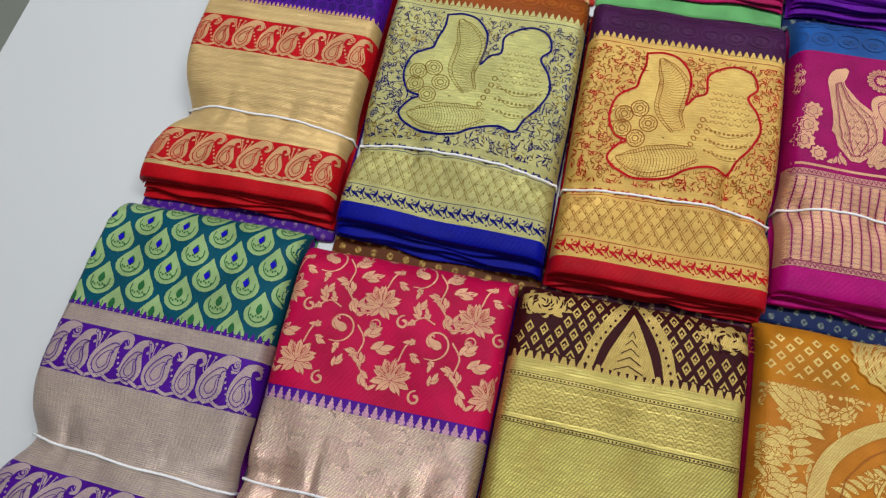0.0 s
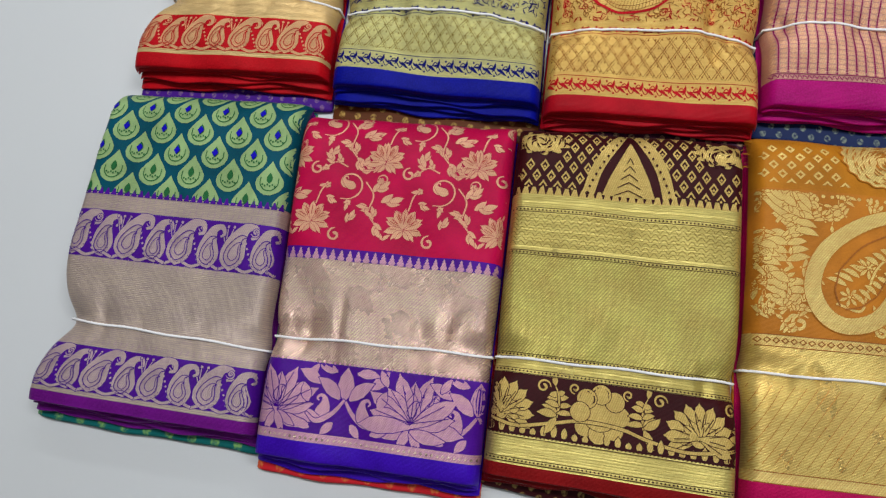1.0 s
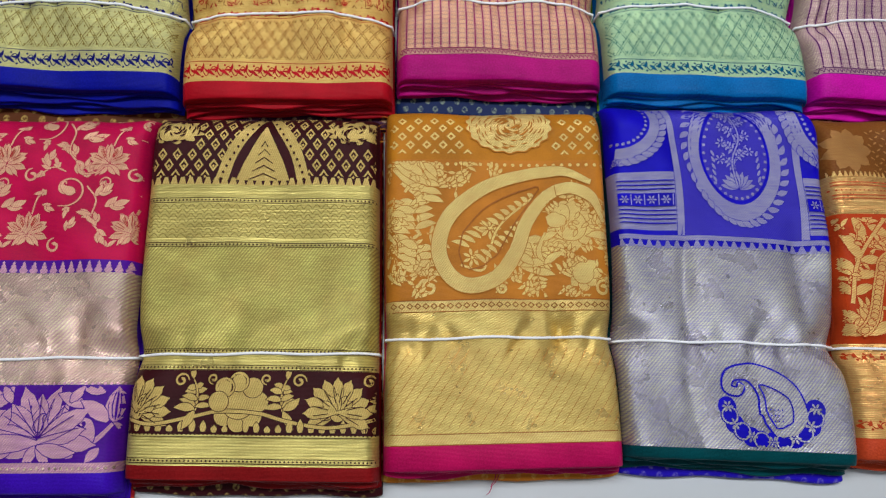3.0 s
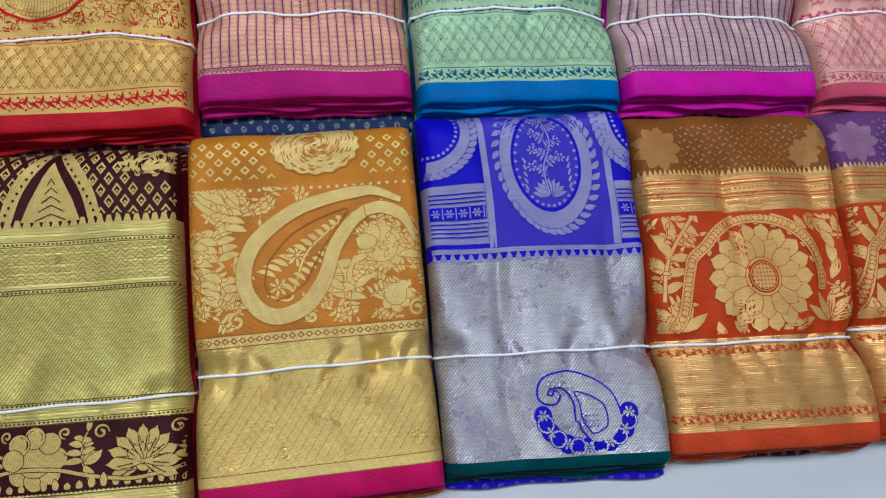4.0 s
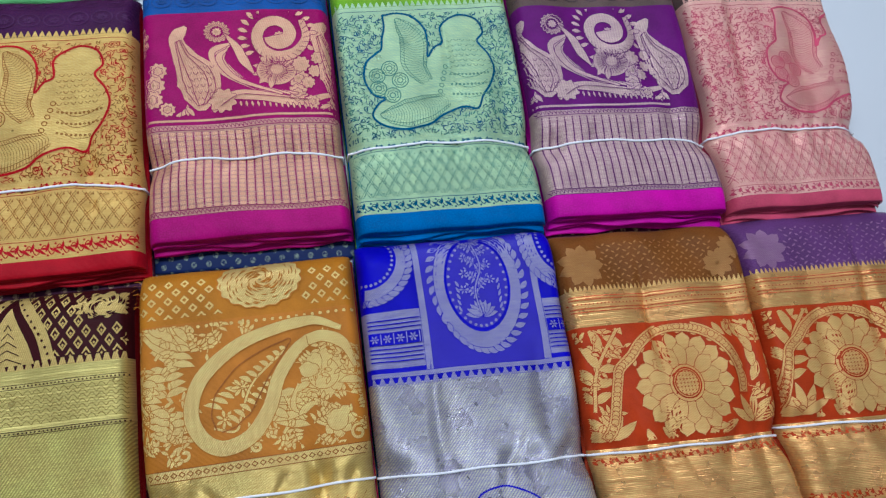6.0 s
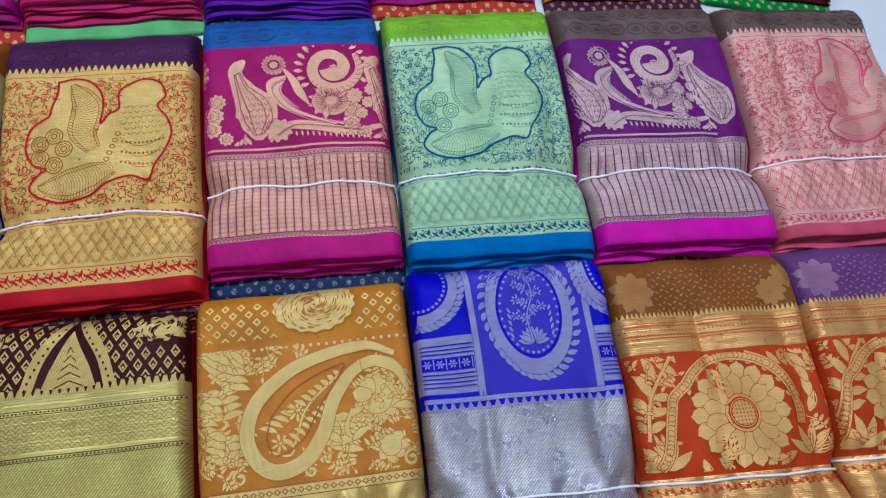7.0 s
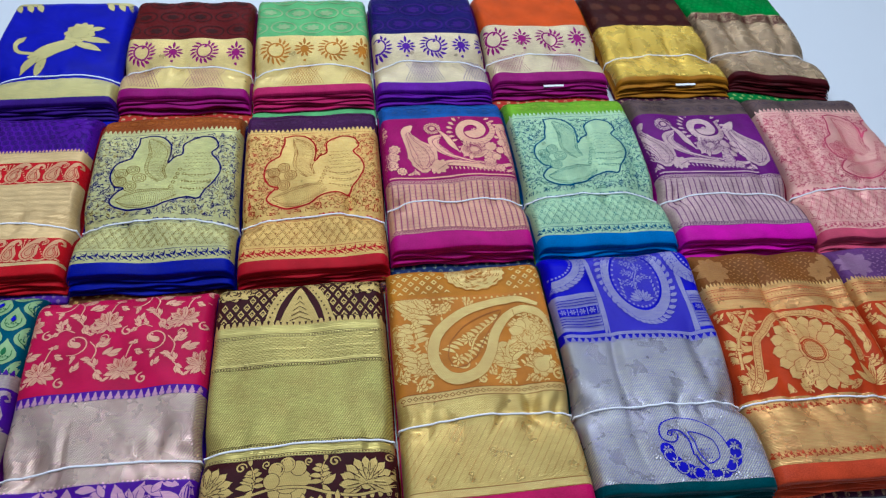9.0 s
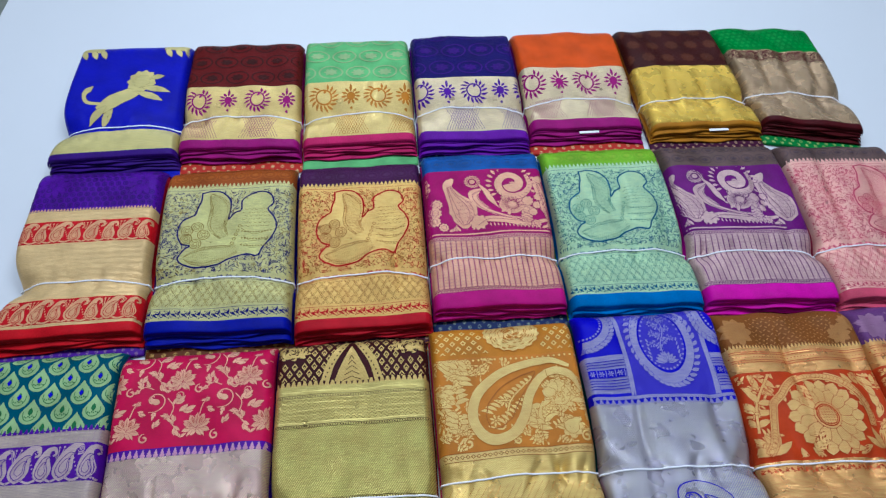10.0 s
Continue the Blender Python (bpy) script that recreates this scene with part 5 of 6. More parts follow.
    for u0, v0, a0, s in ((0.03, 0.2, 80, 1), (0.04, 0.25, 95, -1), (0.022, 0.3, 60, 1), (0.05, 0.318, 30, -1), (0.16, 0.2, 75, 1), (0.185, 0.21, 110, -1), (0.25, 0.24, 100, 1), (0.012, 0.24, 70, -1), (0.036, 0.285, 70, 1)):
        w.begin()
        w.stroke([(u0, v0), (u0 + 0.012 * s, v0 + 0.02), (u0 + 0.004 * s, v0 + 0.044)], [(0, .003), (.5, .006), (1, .002)])
        for k in range(4):
            w.petal((u0 + 0.006 * s, v0 + 0.008 + 0.009 * k), a0 + 55, 0.026 - 0.002 * k, 0.0095, 0.4)
            w.petal((u0 + 0.006 * s, v0 + 0.008 + 0.009 * k), a0 - 60, 0.023 - 0.002 * k, 0.0085, -0.4)
    for c, rr in (((0.05, 0.192), 0.01), ((0.018, 0.27), 0.014), ((0.13, 0.19), 0.008), ((0.196, 0.236), 0.009), ((0.245, 0.19), 0.01)):
        w.begin()
        w.scroll(c, rr, 40, 1.3, 0.0032)
    w.begin()
    w.level = 0.0006
    w.stroke(rim, [(0, .006), (.12, .013), (.4, .0165), (.75, .017), (1, .013)])
    w.stroke([(0.196, 0.304), (0.216, 0.306), (0.238, 0.294), (0.2495, 0.266)], [(0, .013), (.5, .014), (1, .004)])
    w.level = 0.0
    cl.sew("paisley_motif", w, "amber_motif", ground="rust_silk")
    w = Weave((0.18, 0.338))
    w.row(0, cl.W, 0.334, 0.0095, 0.0022)
    cl.sew("bead_line", w, "amber_motif", kind="stuff")
    cl.sew("paisley_line", d, "rust_line", 0.0016, kind="stuff")
    w = Weave()
    for i in range(30):
        w.diamond((i * 0.009, 0.172), 0.0042, 0.0034, 0.6)
    w.line(0, cl.W, 0.178, 0.001)
    w.line(0, cl.W, 0.166, 0.001)
    w.line(0, cl.W, 0.0365, 0.001)
    w.line(0, cl.W, 0.0255, 0.001)
    cl.sew("trim_motif", w, "rust_line", kind="stuff")
    w = Weave((0.04, 0.13))
    for k in range(-8, 26):
        w.stroke([(k * 0.011, 0.04), (k * 0.011 + 0.06, 0.125)], 0.0005, 0.004)
    loose_threads(cl, "loose_thread", "fuchsia_silk", [(0.122, -0.008, 0.012, 0.026, -80), (0.126, -0.008, 0.012, 0.018, -110)])
    loose_threads(cl, "fringe_thread", "ochre_silk", [(0.001, cl.L - 0.012 - 0.004 * k, 0.035, 0.008 + 0.002 * (k % 3), 170 + 12 * (k % 4)) for k in range(9)])
    cl.sew("twill_line", w, "rust_silk", 0.0019, kind="stuff")


def royal_blue_saree():
    cl = Cloth("royal blue and silver-gold silk saree with a paisley corner", quad(0.501, 0.76, 0.078, 0.064, 0.478, 0.472, 0.504, 0.762), 5, 0.055, 0.125,
               "pine_silk", "royal_figured", [(0.3, 0.19, 0.02, 0.007, 0.05, 0.0042), (0.82, 0.2, 0.03, 0.012, 0.06, 0.004), (0.36, 0.12, -0.3, 0.008, 0.014, 0.004), (0.88, 0.13, 0.5, 0.01, 0.014, 0.004),
                                                     (0.3, 0.06, -0.15, 0.008, 0.04, 0.003)], wave=3.0, jut=0.018)
    cl.band("body_panel", 0.236, cl.L, "royal_silk")
    cl.band("zari_band", 0.011, 0.231, "silver_zari", label="wide silver-gold twill band")
    cl.band("tooth_band", 0.231, 0.236, "royal_silk")
    cl.band("edge_band", 0.0, 0.011, "pine_silk")
    W = cl.W
    cl.band("medallion_panel", 0.244, cl.L, "blue_tissue", 0.31, 0.855, 0.0008)
    for u0, u1 in ((0.0, 0.28), (0.885, 1.0)):
        cl.band("striped_panel", 0.249, 0.318, "silver_motif", u0, u1, 0.0008)
    w, d, beads = Weave((0.226, 0.5), 0.0006), Weave((0.229, 0.5)), Weave((0.229, 0.5))
    for u in (0.292, 0.87):
        w.stroke([(u * W, 0.238), (u * W, cl.L)], 0.008, 0.004)
    w.line(0, W, 0.2405, 0.0055)
    w.teeth(0, W, 0.2285, 0.0105, 0.009, 0.1)
    for c, rx, ry in (((0.58 * W, 0.346), 0.0545, 0.083), ((0.012, 0.39), 0.05, 0.056), ((W + 0.012, 0.39), 0.05, 0.056)):
        w.begin()
        w.disc(c, rx, ry, inner=0.76, n=48)
        for i in range(40):
            a = radians(9 * i)
            p = (c[0] + rx * math.cos(a), c[1] + ry * math.sin(a))
            w.petal(p, math.degrees(math.atan2(ry * math.sin(a), rx * math.cos(a))) + 48, 0.0135, 0.0075, 0.25)
        for i in range(34):
            a = radians(360 * i / 34)
            beads.disc((c[0] + rx * 0.66 * math.cos(a), c[1] + ry * 0.67 * math.sin(a)), 0.0021, n=6)
    c = (0.58 * W, 0.346)
    w.begin()
    # a spray of blossoms on a bent stem that fills the tall eye
    w.stroke([(c[0], c[1] - 0.042), (c[0] - 0.004, c[1] - 0.01), (c[0] + 0.006, c[1] + 0.02), (c[0], c[1] + 0.056)], 0.002)
    for k in range(9):
        a = 10 + 20 * k
        w.petal((c[0], c[1] - 0.043), a, 0.021, 0.0075)
    for k in range(8):
        y, side = c[1] - 0.016 + 0.01 * k, 1 if k % 2 else -1
        q = (c[0] + side * (0.018 - 0.0012 * k), y + 0.008)
        w.stroke([(c[0], y - 0.004), ((c[0] + q[0]) / 2, y + 0.004), q], 0.0011)
        w.flower(q, 0.0066, 6)
        w.sprig((c[0], y), 90 - side * 60, 0.016, 0.4 * side)
    for k in range(10):
        s = 1 if k % 2 else -1
        w.petal((c[0] + s * 0.024, c[1] - 0.036 + 0.008 * (k // 2)), 90 - 25 * s, 0.009, 0.0035)
    cl.sew("bead_ring", beads, "silver_motif", 0.0013, kind="stuff")
    cl.sew("medallion_motif", w, "silver_motif", 0.0012, ground="royal_silk")
    for u0, u1 in ((0.004, 0.27), (0.89, 0.99)):
        for v in (0.257, 0.262, 0.267, 0.272, 0.297, 0.302, 0.307):
            d.stroke([(u0 * W, v), (u1 * W, v)], 0.0014, 0.004)
        d.stroke([(u0 * W, 0.2845), (u1 * W, 0.2845)], 0.0155, 0.004)
    cl.sew("stripe_motif", d, "royal_silk", 0.0022, kind="stuff")
    w = Weave()
    for u0, n in ((0.012, 4), (0.89 * W + 0.008, 2)):
        for i in range(n):
            w.flower((u0 + i * 0.0155, 0.2845), 0.0056, 6)
            w.stroke([(u0 + 0.0078 + i * 0.0155, 0.278), (u0 + 0.0078 + i * 0.0155, 0.291)], 0.0012)
    cl.sew("flower_motif", w, "silver_motif", 0.0026)
    # corner paisley
    w, d = Weave((0.012, 0.115)), Weave((0.012, 0.115))
    c = (0.158, 0.052)
    for i in range(13):
        a = 180 + 180 * i / 12
        p = (c[0] + 0.048 * math.cos(radians(a)), c[1] + 0.004 + 0.036 * math.sin(radians(a)))
        w.disc(p, 0.0105)
        if i % 2 == 0:
            d.flower(p, 0.0068, 6)
        else:
            d.disc(p, 0.0095, inner=0.82)
    body = [(0.166, 0.026), (0.172, 0.05), (0.164, 0.074), (0.142, 0.092), (0.118, 0.09), (0.112, 0.076), (0.124, 0.072), (0.129, 0.08)]
    ghost = Weave()
    girth = [(0, .008), (.06, .034), (.16, .05), (.3, .046), (.46, .028), (.62, .015), (.8, .01), (1, .006)]
    left, right = ghost.stroke(body, girth)
    w.stroke(np.vstack([left, right[::-1], left[:1]])[::2], 0.0042)
    d.stroke(body, girth)
    cl.sew("paisley_ground", w, "royal_silk")
    cl.sew("paisley_motif", d, "silver_zari", 0.0018)
    w = Weave()
    x, y = Weave().stroke([(0.165, 0.034), (0.168, 0.052), (0.16, 0.068), (0.148, 0.08)], [(0, .004), (.2, .026), (.5, .028), (.8, .012), (1, .002)])
    w.stroke(np.vstack([x, y[::-1], x[:1]])[::2], 0.0016)
    for k in range(12):
        w.disc((0.158 + 0.004 * (k % 4), 0.042 + 0.006 * (k // 4)), 0.0009, n=5)
    cl.sew("paisley_core", w, "royal_silk", 0.0026, kind="stuff")


def sunflower_saree(label, corners, lane, body, body_thread, centre, creases):
    cl = Cloth(label, corners, lane, 0.053, 0.12, "flame_silk", "plum_figured", creases, wave=2.0, jut=0.01)
    cl.band("body_panel", 0.321, cl.L, body)
    cl.band("zari_band", 0.274, 0.321, "copper_zari")
    cl.band("flower_panel", 0.126, 0.274, "vermilion_silk")
    cl.band("zari_band", 0.022, 0.126, "copper_zari")
    cl.band("edge_band", 0.0, 0.022, "flame_silk")
    w = Weave((0.324, 0.5))
    for u, v, r in ((0.03, 0.355, 0.03), (0.215, 0.345, 0.02), (0.235, 0.365, 0.018)):
        w.begin()
        w.flower((u, v), r, 9, r * 0.5)
        w.disc((u, v), r * 0.55, lobes=8, deep=0.2)
    for j in range(7):
        w.begin()
        for i in range(22):
            c = (0.06 + (i + 0.5 * (j % 2)) * 0.007, 0.33 + j * 0.0085)
            w.petal((c[0] - 0.003, c[1]), 35 if i % 2 else -35, 0.0055, 0.0022)
    cl.sew("flower_motif", w, body_thread)
    w = Weave()
    w.teeth(0, cl.W, 0.32, 0.0058, 0.007, 0.1)
    cl.sew("tooth_motif", w, "copper_motif", kind="stuff")
    w = Weave()
    for v in (0.313, 0.309, 0.297, 0.293):
        w.line(0, cl.W, v, 0.0009)
    w.row(0, cl.W, 0.303, 0.005, 0.001)
    cl.sew("stripe_motif", w, "flame_silk", 0.0012, kind="stuff")
    sunflower_panel(cl, 0.13, 0.27, "copper_motif", "vermilion_silk", centre)
    vine_trim(cl, 0.111, 0.011, "vermilion_silk")
    vine_trim(cl, 0.036, 0.014, "vermilion_silk")


# middle row
def tan_paisley_saree():
    cl = Cloth("violet and tan-gold silk saree with red paisley borders", quad(-0.535, -0.27, 0.508, 0.512, 0.89, 0.885, -0.525, -0.272), 11, 0.056, 0.108,
               "red_silk", "violet_figured", waist=(0.022, 0.002), wave=0.8, jut=0.02)
    cl.band("body_panel", 0.268, cl.L, "violet_silk")
    cl.band("zari_band", 0.243, 0.268, "tan_zari")
    cl.band("red_border", 0.192, 0.243, "red_silk")
    cl.band("zari_band", 0.071, 0.192, "tan_zari")
    cl.band("red_border", 0.022, 0.071, "red_silk")
    cl.band("zari_band", 0.016, 0.022, "tan_zari")
    cl.band("edge_band", 0.0, 0.016, "red_silk")
    paisley_strip(cl, 0.194, 0.24, 4, "tan_motif", "red_silk")
    paisley_strip(cl, 0.023, 0.069, 4, "tan_motif", "red_silk")
    w = Weave()
    w.teeth(0, cl.W, 0.268, 0.0062, 0.006, 0.1)
    cl.sew("tooth_motif", w, "tan_motif", kind="stuff")
    damask(cl, 0.276, cl.L, "indigo_silk", 0.0145, 2)
    w = Weave((0.272, 0.5))
    for u in (0.04, 0.225):
        w.flower((u, 0.335), 0.036, 11, 0.012)
    cl.sew("medallion_motif", w, "violet_silk", 0.0013)


def plume_saree(label, corners, lane, body, under, side, gold, line, creases, vs, tie, left=0.0, jut=0.019):
    body_end, panel_end, lattice_end, edge = vs
    cl = Cloth(label, corners, lane, 0.056, tie, side, under, creases, wave=1.3, jut=jut)
    cl.band("body_panel", body_end, cl.L, body)
    cl.band("plume_panel", panel_end, body_end, gold)
    cl.band("lattice_band", lattice_end, panel_end, gold)
    cl.band("trim_band", edge, lattice_end, gold)
    cl.band("edge_band", 0.0, edge, side)
    damask(cl, body_end + 0.012, cl.L, body.replace("_silk", "_tone"), 0.03, 0)
    plume_panel(cl, panel_end + 0.006, body_end - 0.01, gold, line, left)
    lattice_band(cl, lattice_end + 0.002, panel_end - 0.01, {"navy_line": "gold_line", "red_silk": "rust_line", "teal_line": "sea_line"}.get(line, line))
    vine_trim(cl, (edge + lattice_end) / 2, lattice_end - edge, line)
    vine_trim(cl, panel_end - 0.003, 0.009, line)
    w = Weave()
    w.teeth(0, cl.W, body_end, 0.0082, 0.008, 0.08)
    cl.sew("tooth_motif", w, gold, kind="stuff")
    w = Weave()
    for v in (body_end - 0.007, lattice_end, panel_end - 0.009):
        w.line(0, cl.W, v, 0.0008)
    cl.sew("stripe_motif", w, line, kind="stuff")
    return cl


def swirl_saree(label, corners, lane, body, under, panel, side, thread, stripe, creases, left):
    cl = Cloth(label, corners, lane, 0.056, 0.105, side, under, creases, wave=1.3, jut=0.018)
    cl.band("body_panel", 0.316, cl.L, body)
    cl.band("swirl_panel", 0.152, 0.316, panel)
    cl.band("column_band", 0.028, 0.152, stripe)
    cl.band("edge_band", 0.0, 0.028, side)
    damask(cl, 0.322, cl.L, body.replace("_silk", "_tone"), 0.03, 0)
    swirl_panel(cl, 0.155, 0.313, thread, panel, left)
    column_band(cl, 0.036, 0.142, thread, panel)
    w = Weave()
    for v in (0.148, 0.032):
        for i in range(50):
            w.stroke([(i * 0.0052, v - 0.0022), (i * 0.0052 + 0.0014, v + 0.0022), (i * 0.0052 + 0.0052, v - 0.0022)], 0.0008)
        w.line(0, cl.W, v + 0.0036, 0.0008)
        w.line(0, cl.W, v - 0.0036, 0.0008)
    cl.sew("zigzag_motif", w, panel, kind="stuff")
    return cl


# back row
def sapphire_figure_saree():
    cl = Cloth("royal blue silk saree with gold leaping figure motif and gold border", quad(-0.53, -0.258, 0.925, 0.93, 1.28, 1.275, -0.52, -0.262), 21, 0.054, 0.082,
               "indigo_silk", "sapphire_silk", waist=(0.018, 0.003), wave=0.6, jut=0.024)
    cl.band("body_panel", 0.073, cl.L, "sapphire_silk")
    cl.band("zari_band", 0.012, 0.073, "lemon_zari")
    cl.band("edge_band", 0.0, 0.012, "indigo_silk")
    w = Weave((0.086, 0.36), 0.0007)
    # a plain slanting shape: a tapered body, a blossom-like ruff, leaf-shaped limbs
    w.stroke([(0.085, 0.13), (0.115, 0.156), (0.15, 0.178), (0.18, 0.2)], [(0, .026), (.3, .04), (.7, .034), (1, .02)])
    w.disc((0.17, 0.215), 0.034, 0.036, lobes=11, deep=0.14)
    w.disc((0.17, 0.215), 0.02, 0.02, lobes=9, deep=0.2)
    w.petal((0.175, 0.195), -8, 0.066, 0.018, -0.15)
    w.petal((0.165, 0.18), -18, 0.066, 0.018, -0.15)
    w.petal((0.19, 0.225), 8, 0.03, 0.016)
    w.petal((0.1, 0.142), 228, 0.062, 0.02, 0.1)
    w.petal((0.115, 0.138), 246, 0.06, 0.02, 0.1)
    w.stroke([(0.085, 0.15), (0.055, 0.158), (0.046, 0.182), (0.06, 0.205)], [(0, .008), (.6, .008), (.85, .016), (1, .003)])
    for u in (0.03, 0.232):
        w.begin()
        w.stroke([(u - 0.026, 0.335), (u + 0.03, 0.33)], [(0, .02), (1, .026)])
        for k in (-0.02, 0.004, 0.026):
            w.petal((u + k, 0.328), -65, 0.036, 0.014)
    cl.sew("figure_motif", w, "lemon_zari", ground="gold_line")


def tag(cl, u, v):
    """A small paper price tag tucked under the top fold."""
    bm = bmesh.new()
    c = cl.place(u, v, 0.036)
    box(bm, c[0] - 0.022, c[0] + 0.022, c[1] - 0.004, c[1] + 0.03, c[2] - 0.0006, c[2] + 0.0012)
    part("paper_tag", bm, "paper", cl.thing, "white paper tag")


def loose_threads(cl, name, material, roots):
    """Thin stray threads at a cut edge: (u, v, height, length, turn)."""
    for u, v, z, length, turn in roots:
        c = cl.place(u, v, z)
        r = random.Random(int(u * 1e5))
        p, a, pts = Vector(c), radians(turn), []
        for k in range(7):
            pts.append(p.copy())
            a += r.uniform(-0.5, 0.5)
            p += Vector((math.cos(a), math.sin(a), -0.12)) * (length / 6)
            p.z = max(p.z, 0.001)
        verts, faces = [], []
        for k, q in enumerate(pts):
            for j in range(4):
                b = math.pi * j / 2
                verts.append(q + Vector((math.cos(b) * 0.0005, 0, math.sin(b) * 0.0005)) if abs(math.sin(a)) > 0.5 else q + Vector((0, math.cos(b) * 0.0005, math.sin(b) * 0.0005)))
        faces = [(k * 4 + j, k * 4 + (j + 1) % 4, k * 4 + 4 + (j + 1) % 4, k * 4 + 4 + j) for k in range(6) for j in range(4)]
        cl.mesh(name, verts, faces, [(0, 0)] * len(verts), material)


emerald_paisley_saree()
rose_lotus_saree()
maroon_gold_saree()
amber_paisley_saree()
royal_blue_saree()
sunflower_saree("copper and red-orange silk saree with a large gold flower", quad(0.76, 1.017, 0.07, 0.058, 0.464, 0.455), 6, "copper_silk", "copper_dim", 0.52,
                [(0.42, 0.29, 0.02, 0.006, 0.07, 0.0035), (0.86, 0.2, 0.0, 0.014, 0.14, 0.004), (0.35, 0.1, -0.3, 0.012, 0.02, 0.004), (0.7, 0.11, 0.3, 0.015, 0.02, 0.0035)])
sunflower_saree("purple and red-orange silk saree with a large gold flower", quad(1.018, 1.266, 0.066, 0.05, 0.458, 0.448, 1.016, 1.278), 7, "heather_silk", "mauve_dim", 0.42,
                [(0.62, 0.28, 0.02, 0.007, 0.08, 0.0035), (0.3, 0.22, 0.0, 0.012, 0.09, 0.0025), (0.5, 0.1, -0.3, 0.012, 0.02, 0.003)])

tan_paisley_saree()
plume_saree("navy blue and pale gold silk saree with a plume motif", quad(-0.266, -0.001, 0.502, 0.494, 0.876, 0.872), 12, "amber_silk", "brown_figured", "cobalt_silk", "pale_zari", "navy_line",
            [(0.3, 0.1, 0.3, 0.008, 0.02, 0.002)], (0.322, 0.112, 0.044, 0.02), 0.108, jut=0.028)
plume_saree("gold and red silk saree with a plume motif and red edge", quad(0.001, 0.254, 0.485, 0.487, 0.87, 0.868), 13, "aubergine_silk", "plum_figured", "scarlet_silk", "sunny_zari", "red_silk",
            [(0.76, 0.135, 0.05, 0.007, 0.03, 0.005), (0.78, 0.08, -0.1, 0.007, 0.014, 0.004)], (0.318, 0.114, 0.042, 0.018), 0.11, jut=0.012)
swirl_saree("magenta silk saree with gold swirls and a beaded stripe band", quad(0.256, 0.508, 0.514, 0.508, 0.884, 0.88), 14, "azure_silk", "night_figured", "magenta_silk", "orchid_silk", "rose_motif", "pink_zari",
            [(0.5, 0.11, 0.1, 0.01, 0.02, 0.0015)], 0.0)
plume_saree("sea green and gold silk saree with a blue-outlined plume", quad(0.51, 0.765, 0.498, 0.49, 0.88, 0.876), 15, "lime_silk", "lime_silk", "lagoon_silk", "seafoam_zari", "teal_line",
            [(0.9, 0.19, 0.05, 0.016, 0.07, 0.004), (0.58, 0.11, 0.2, 0.006, 0.016, 0.003), (0.6, 0.25, 0.0, 0.006, 0.06, 0.002)], (0.326, 0.122, 0.04, 0.022), 0.118, -0.03)
swirl_saree("purple silk saree with gold swirls and a hot pink edge", quad(0.766, 1.022, 0.494, 0.48, 0.876, 0.864), 16, "ash_silk", "plum_figured", "grape_silk", "hot_pink_silk", "mauve_motif", "mauve_zari",
            [(0.72, 0.23, -0.1, 0.016, 0.07, 0.0045), (0.8, 0.14, 0.0, 0.012, 0.03, 0.003)], -0.2)
plume_saree("blush pink and gold silk saree with a faint plume motif", quad(1.024, 1.262, 0.478, 0.468, 0.86, 0.846, 1.027, 1.268), 17, "ash_silk", "plum_figured", "blush_silk", "petal_zari", "blush_silk",
            [(0.3, 0.24, 0.03, 0.012, 0.1, 0.005), (0.7, 0.24, 0.02, 0.02, 0.1, 0.004), (0.5, 0.1, 0.0, 0.012, 0.03, 0.003)], (0.325, 0.122, 0.03, 0.016), 0.115, 0.28)

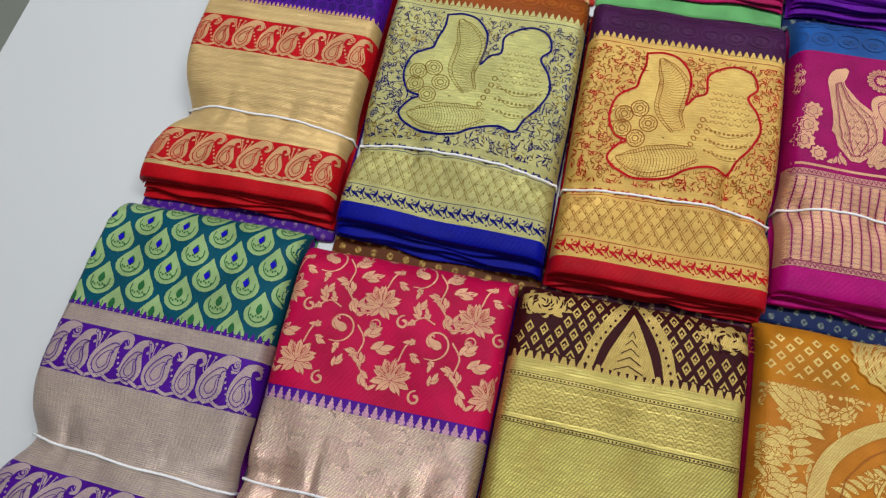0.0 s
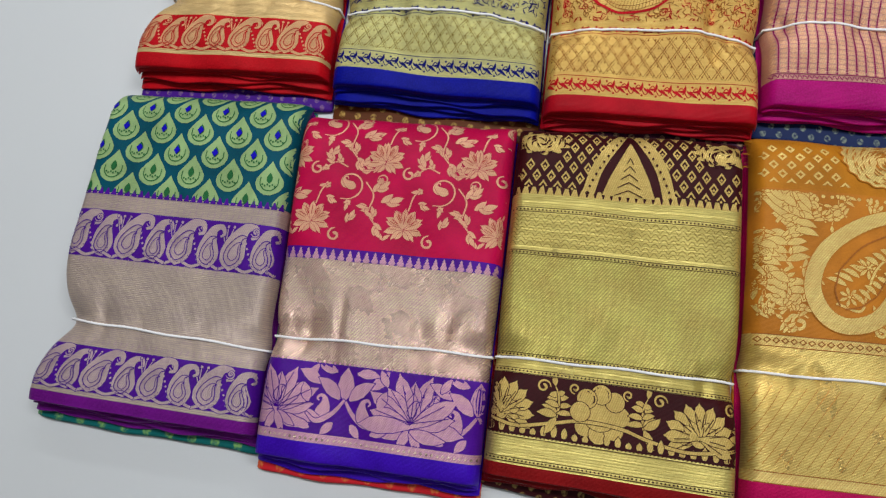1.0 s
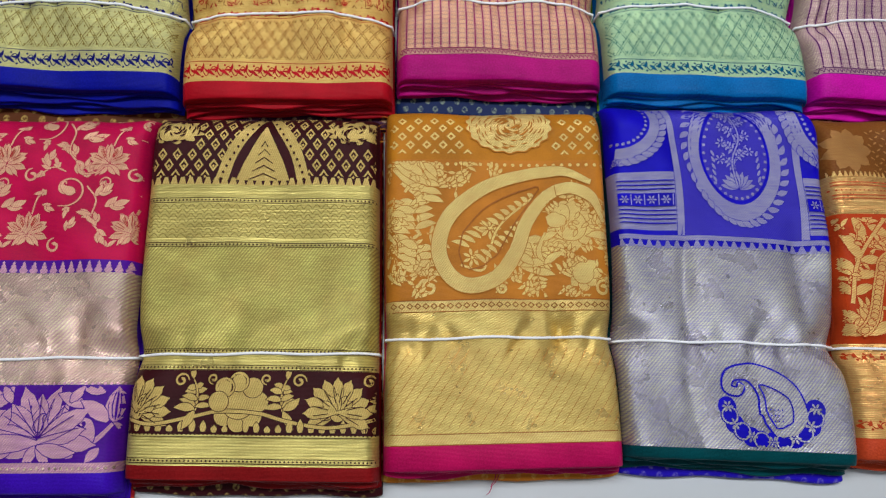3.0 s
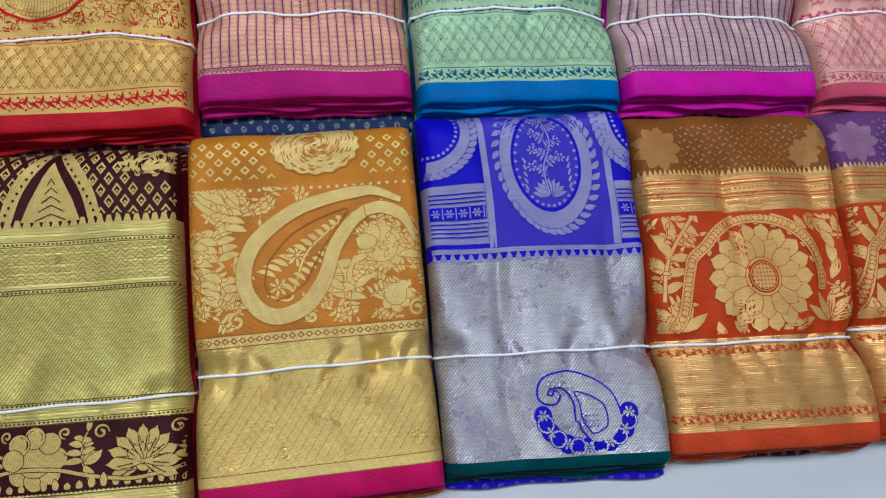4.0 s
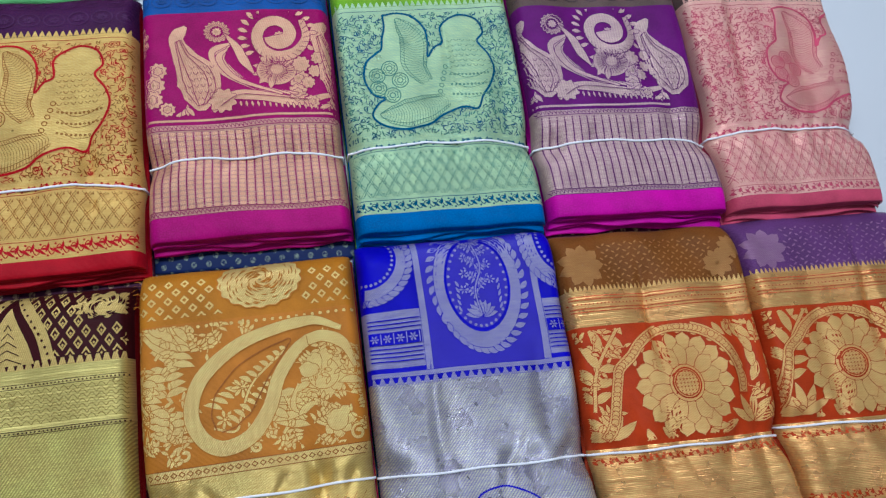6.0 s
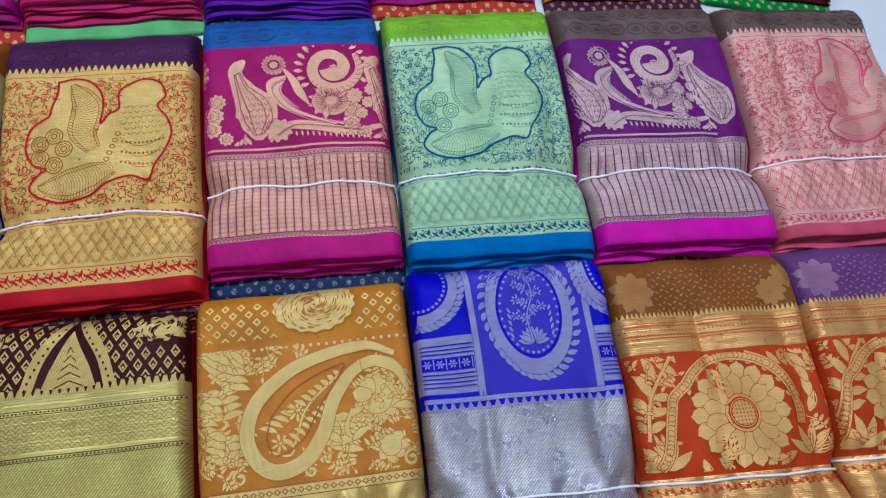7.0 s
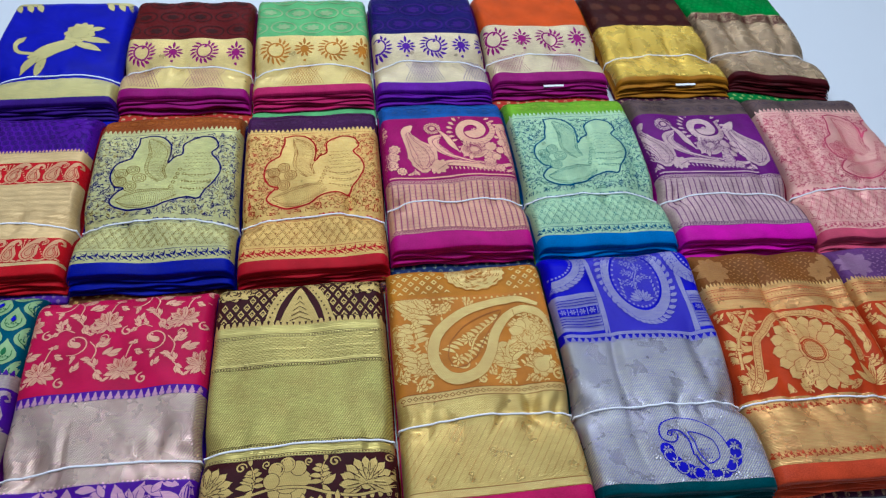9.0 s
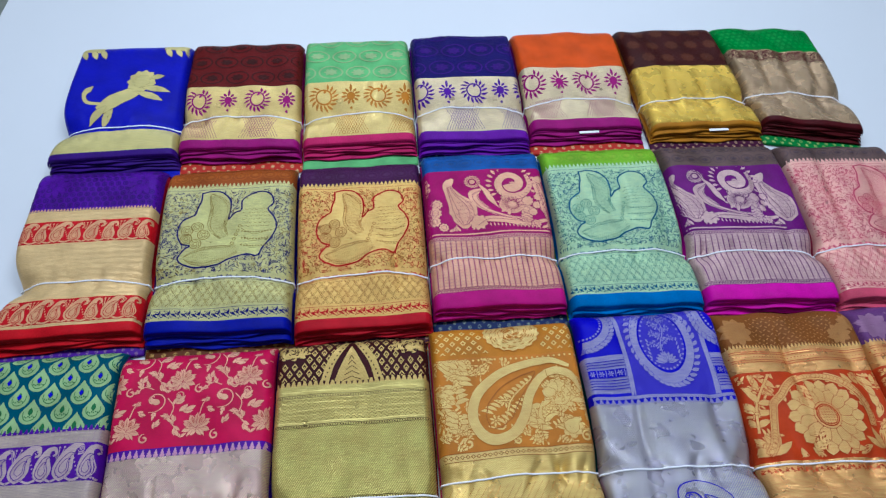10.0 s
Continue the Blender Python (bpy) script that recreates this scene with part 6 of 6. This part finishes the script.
sapphire_figure_saree()
wine = crest_saree("maroon silk saree with gold crest border and magenta edge", quad(-0.262, 0.001, 0.942, 0.932, 1.276, 1.27), 22, "wine_silk", "red_gold_figured", "berry_silk", "butter_zari", "berry_silk", 0.55,
                   (0.176, 0.092, 0.018), 0.088)
damask(wine, 0.178, wine.L - 0.004, "umber_silk", 0.058)
mint = crest_saree("mint green silk saree with gold crest border and pink edge", quad(0.004, 0.253, 0.934, 0.934, 1.272, 1.266), 23, "mint_silk", "mint_silk", "coral_silk", "butter_zari", "ochre_silk", 0.75,
                   (0.178, 0.086, 0.016), 0.082)
damask(mint, 0.18, mint.L - 0.004, "green_thread", 0.062)
navy = crest_saree("navy blue silk saree with silver-gold crest border", quad(0.256, 0.503, 0.93, 0.92, 1.274, 1.27), 24, "navy_silk", "night_figured", "purple_silk", "cream_zari", "violet_silk", 0.2,
                   (0.185, 0.098, 0.02), 0.094, [(0.62, 0.11, 0.0, 0.01, 0.02, 0.004)])
damask(navy, 0.188, navy.L - 0.004, "indigo_silk", 0.066)
orange = crest_saree("orange silk saree with gold crest border and magenta edge", quad(0.504, 0.762, 0.946, 0.94, 1.272, 1.264), 25, "tangerine_silk", "red_gold_figured", "berry_silk", "cream_zari", "berry_silk", 0.35,
                     (0.183, 0.092, 0.022), 0.086, [(0.6, 0.12, 0.1, 0.012, 0.04, 0.003)])
tag(orange, 0.13, -0.004)
umber = crest_saree("dark brown silk saree with bright gold border", quad(0.776, 1.034, 0.934, 0.928, 1.266, 1.258, 0.764, 1.0), 26, "umber_silk", "plum_figured", "mustard_silk", "bright_gold_zari", "mustard_silk", 0.5,
                    (0.184, 0.09, 0.008), 0.084, [(0.3, 0.12, 0.05, 0.012, 0.06, 0.004), (0.62, 0.12, -0.02, 0.014, 0.06, 0.004)], False)
damask(umber, 0.19, umber.L - 0.004, "umber_tone", 0.05, 1)
tag(umber, 0.15, -0.004)
green = crest_saree("bright green silk saree with bronze zari border", quad(1.036, 1.256, 0.94, 0.895, 1.26, 1.244, 1.004, 1.25), 27, "emerald_silk", "leaf_figured", "oxblood_silk", "bronze_zari", "oxblood_silk", 0.5,
                    (0.236, 0.1, 0.01), 0.094, [(0.3, 0.17, 0.05, 0.012, 0.06, 0.005), (0.55, 0.18, 0.02, 0.014, 0.06, 0.005), (0.8, 0.17, 0.05, 0.01, 0.06, 0.005)], False)
paisley_strip(green, 0.205, 0.232, 6, "oxblood_silk", "bronze_zari")
damask(green, 0.244, green.L - 0.004, "leaf_silk", 0.013, 3)
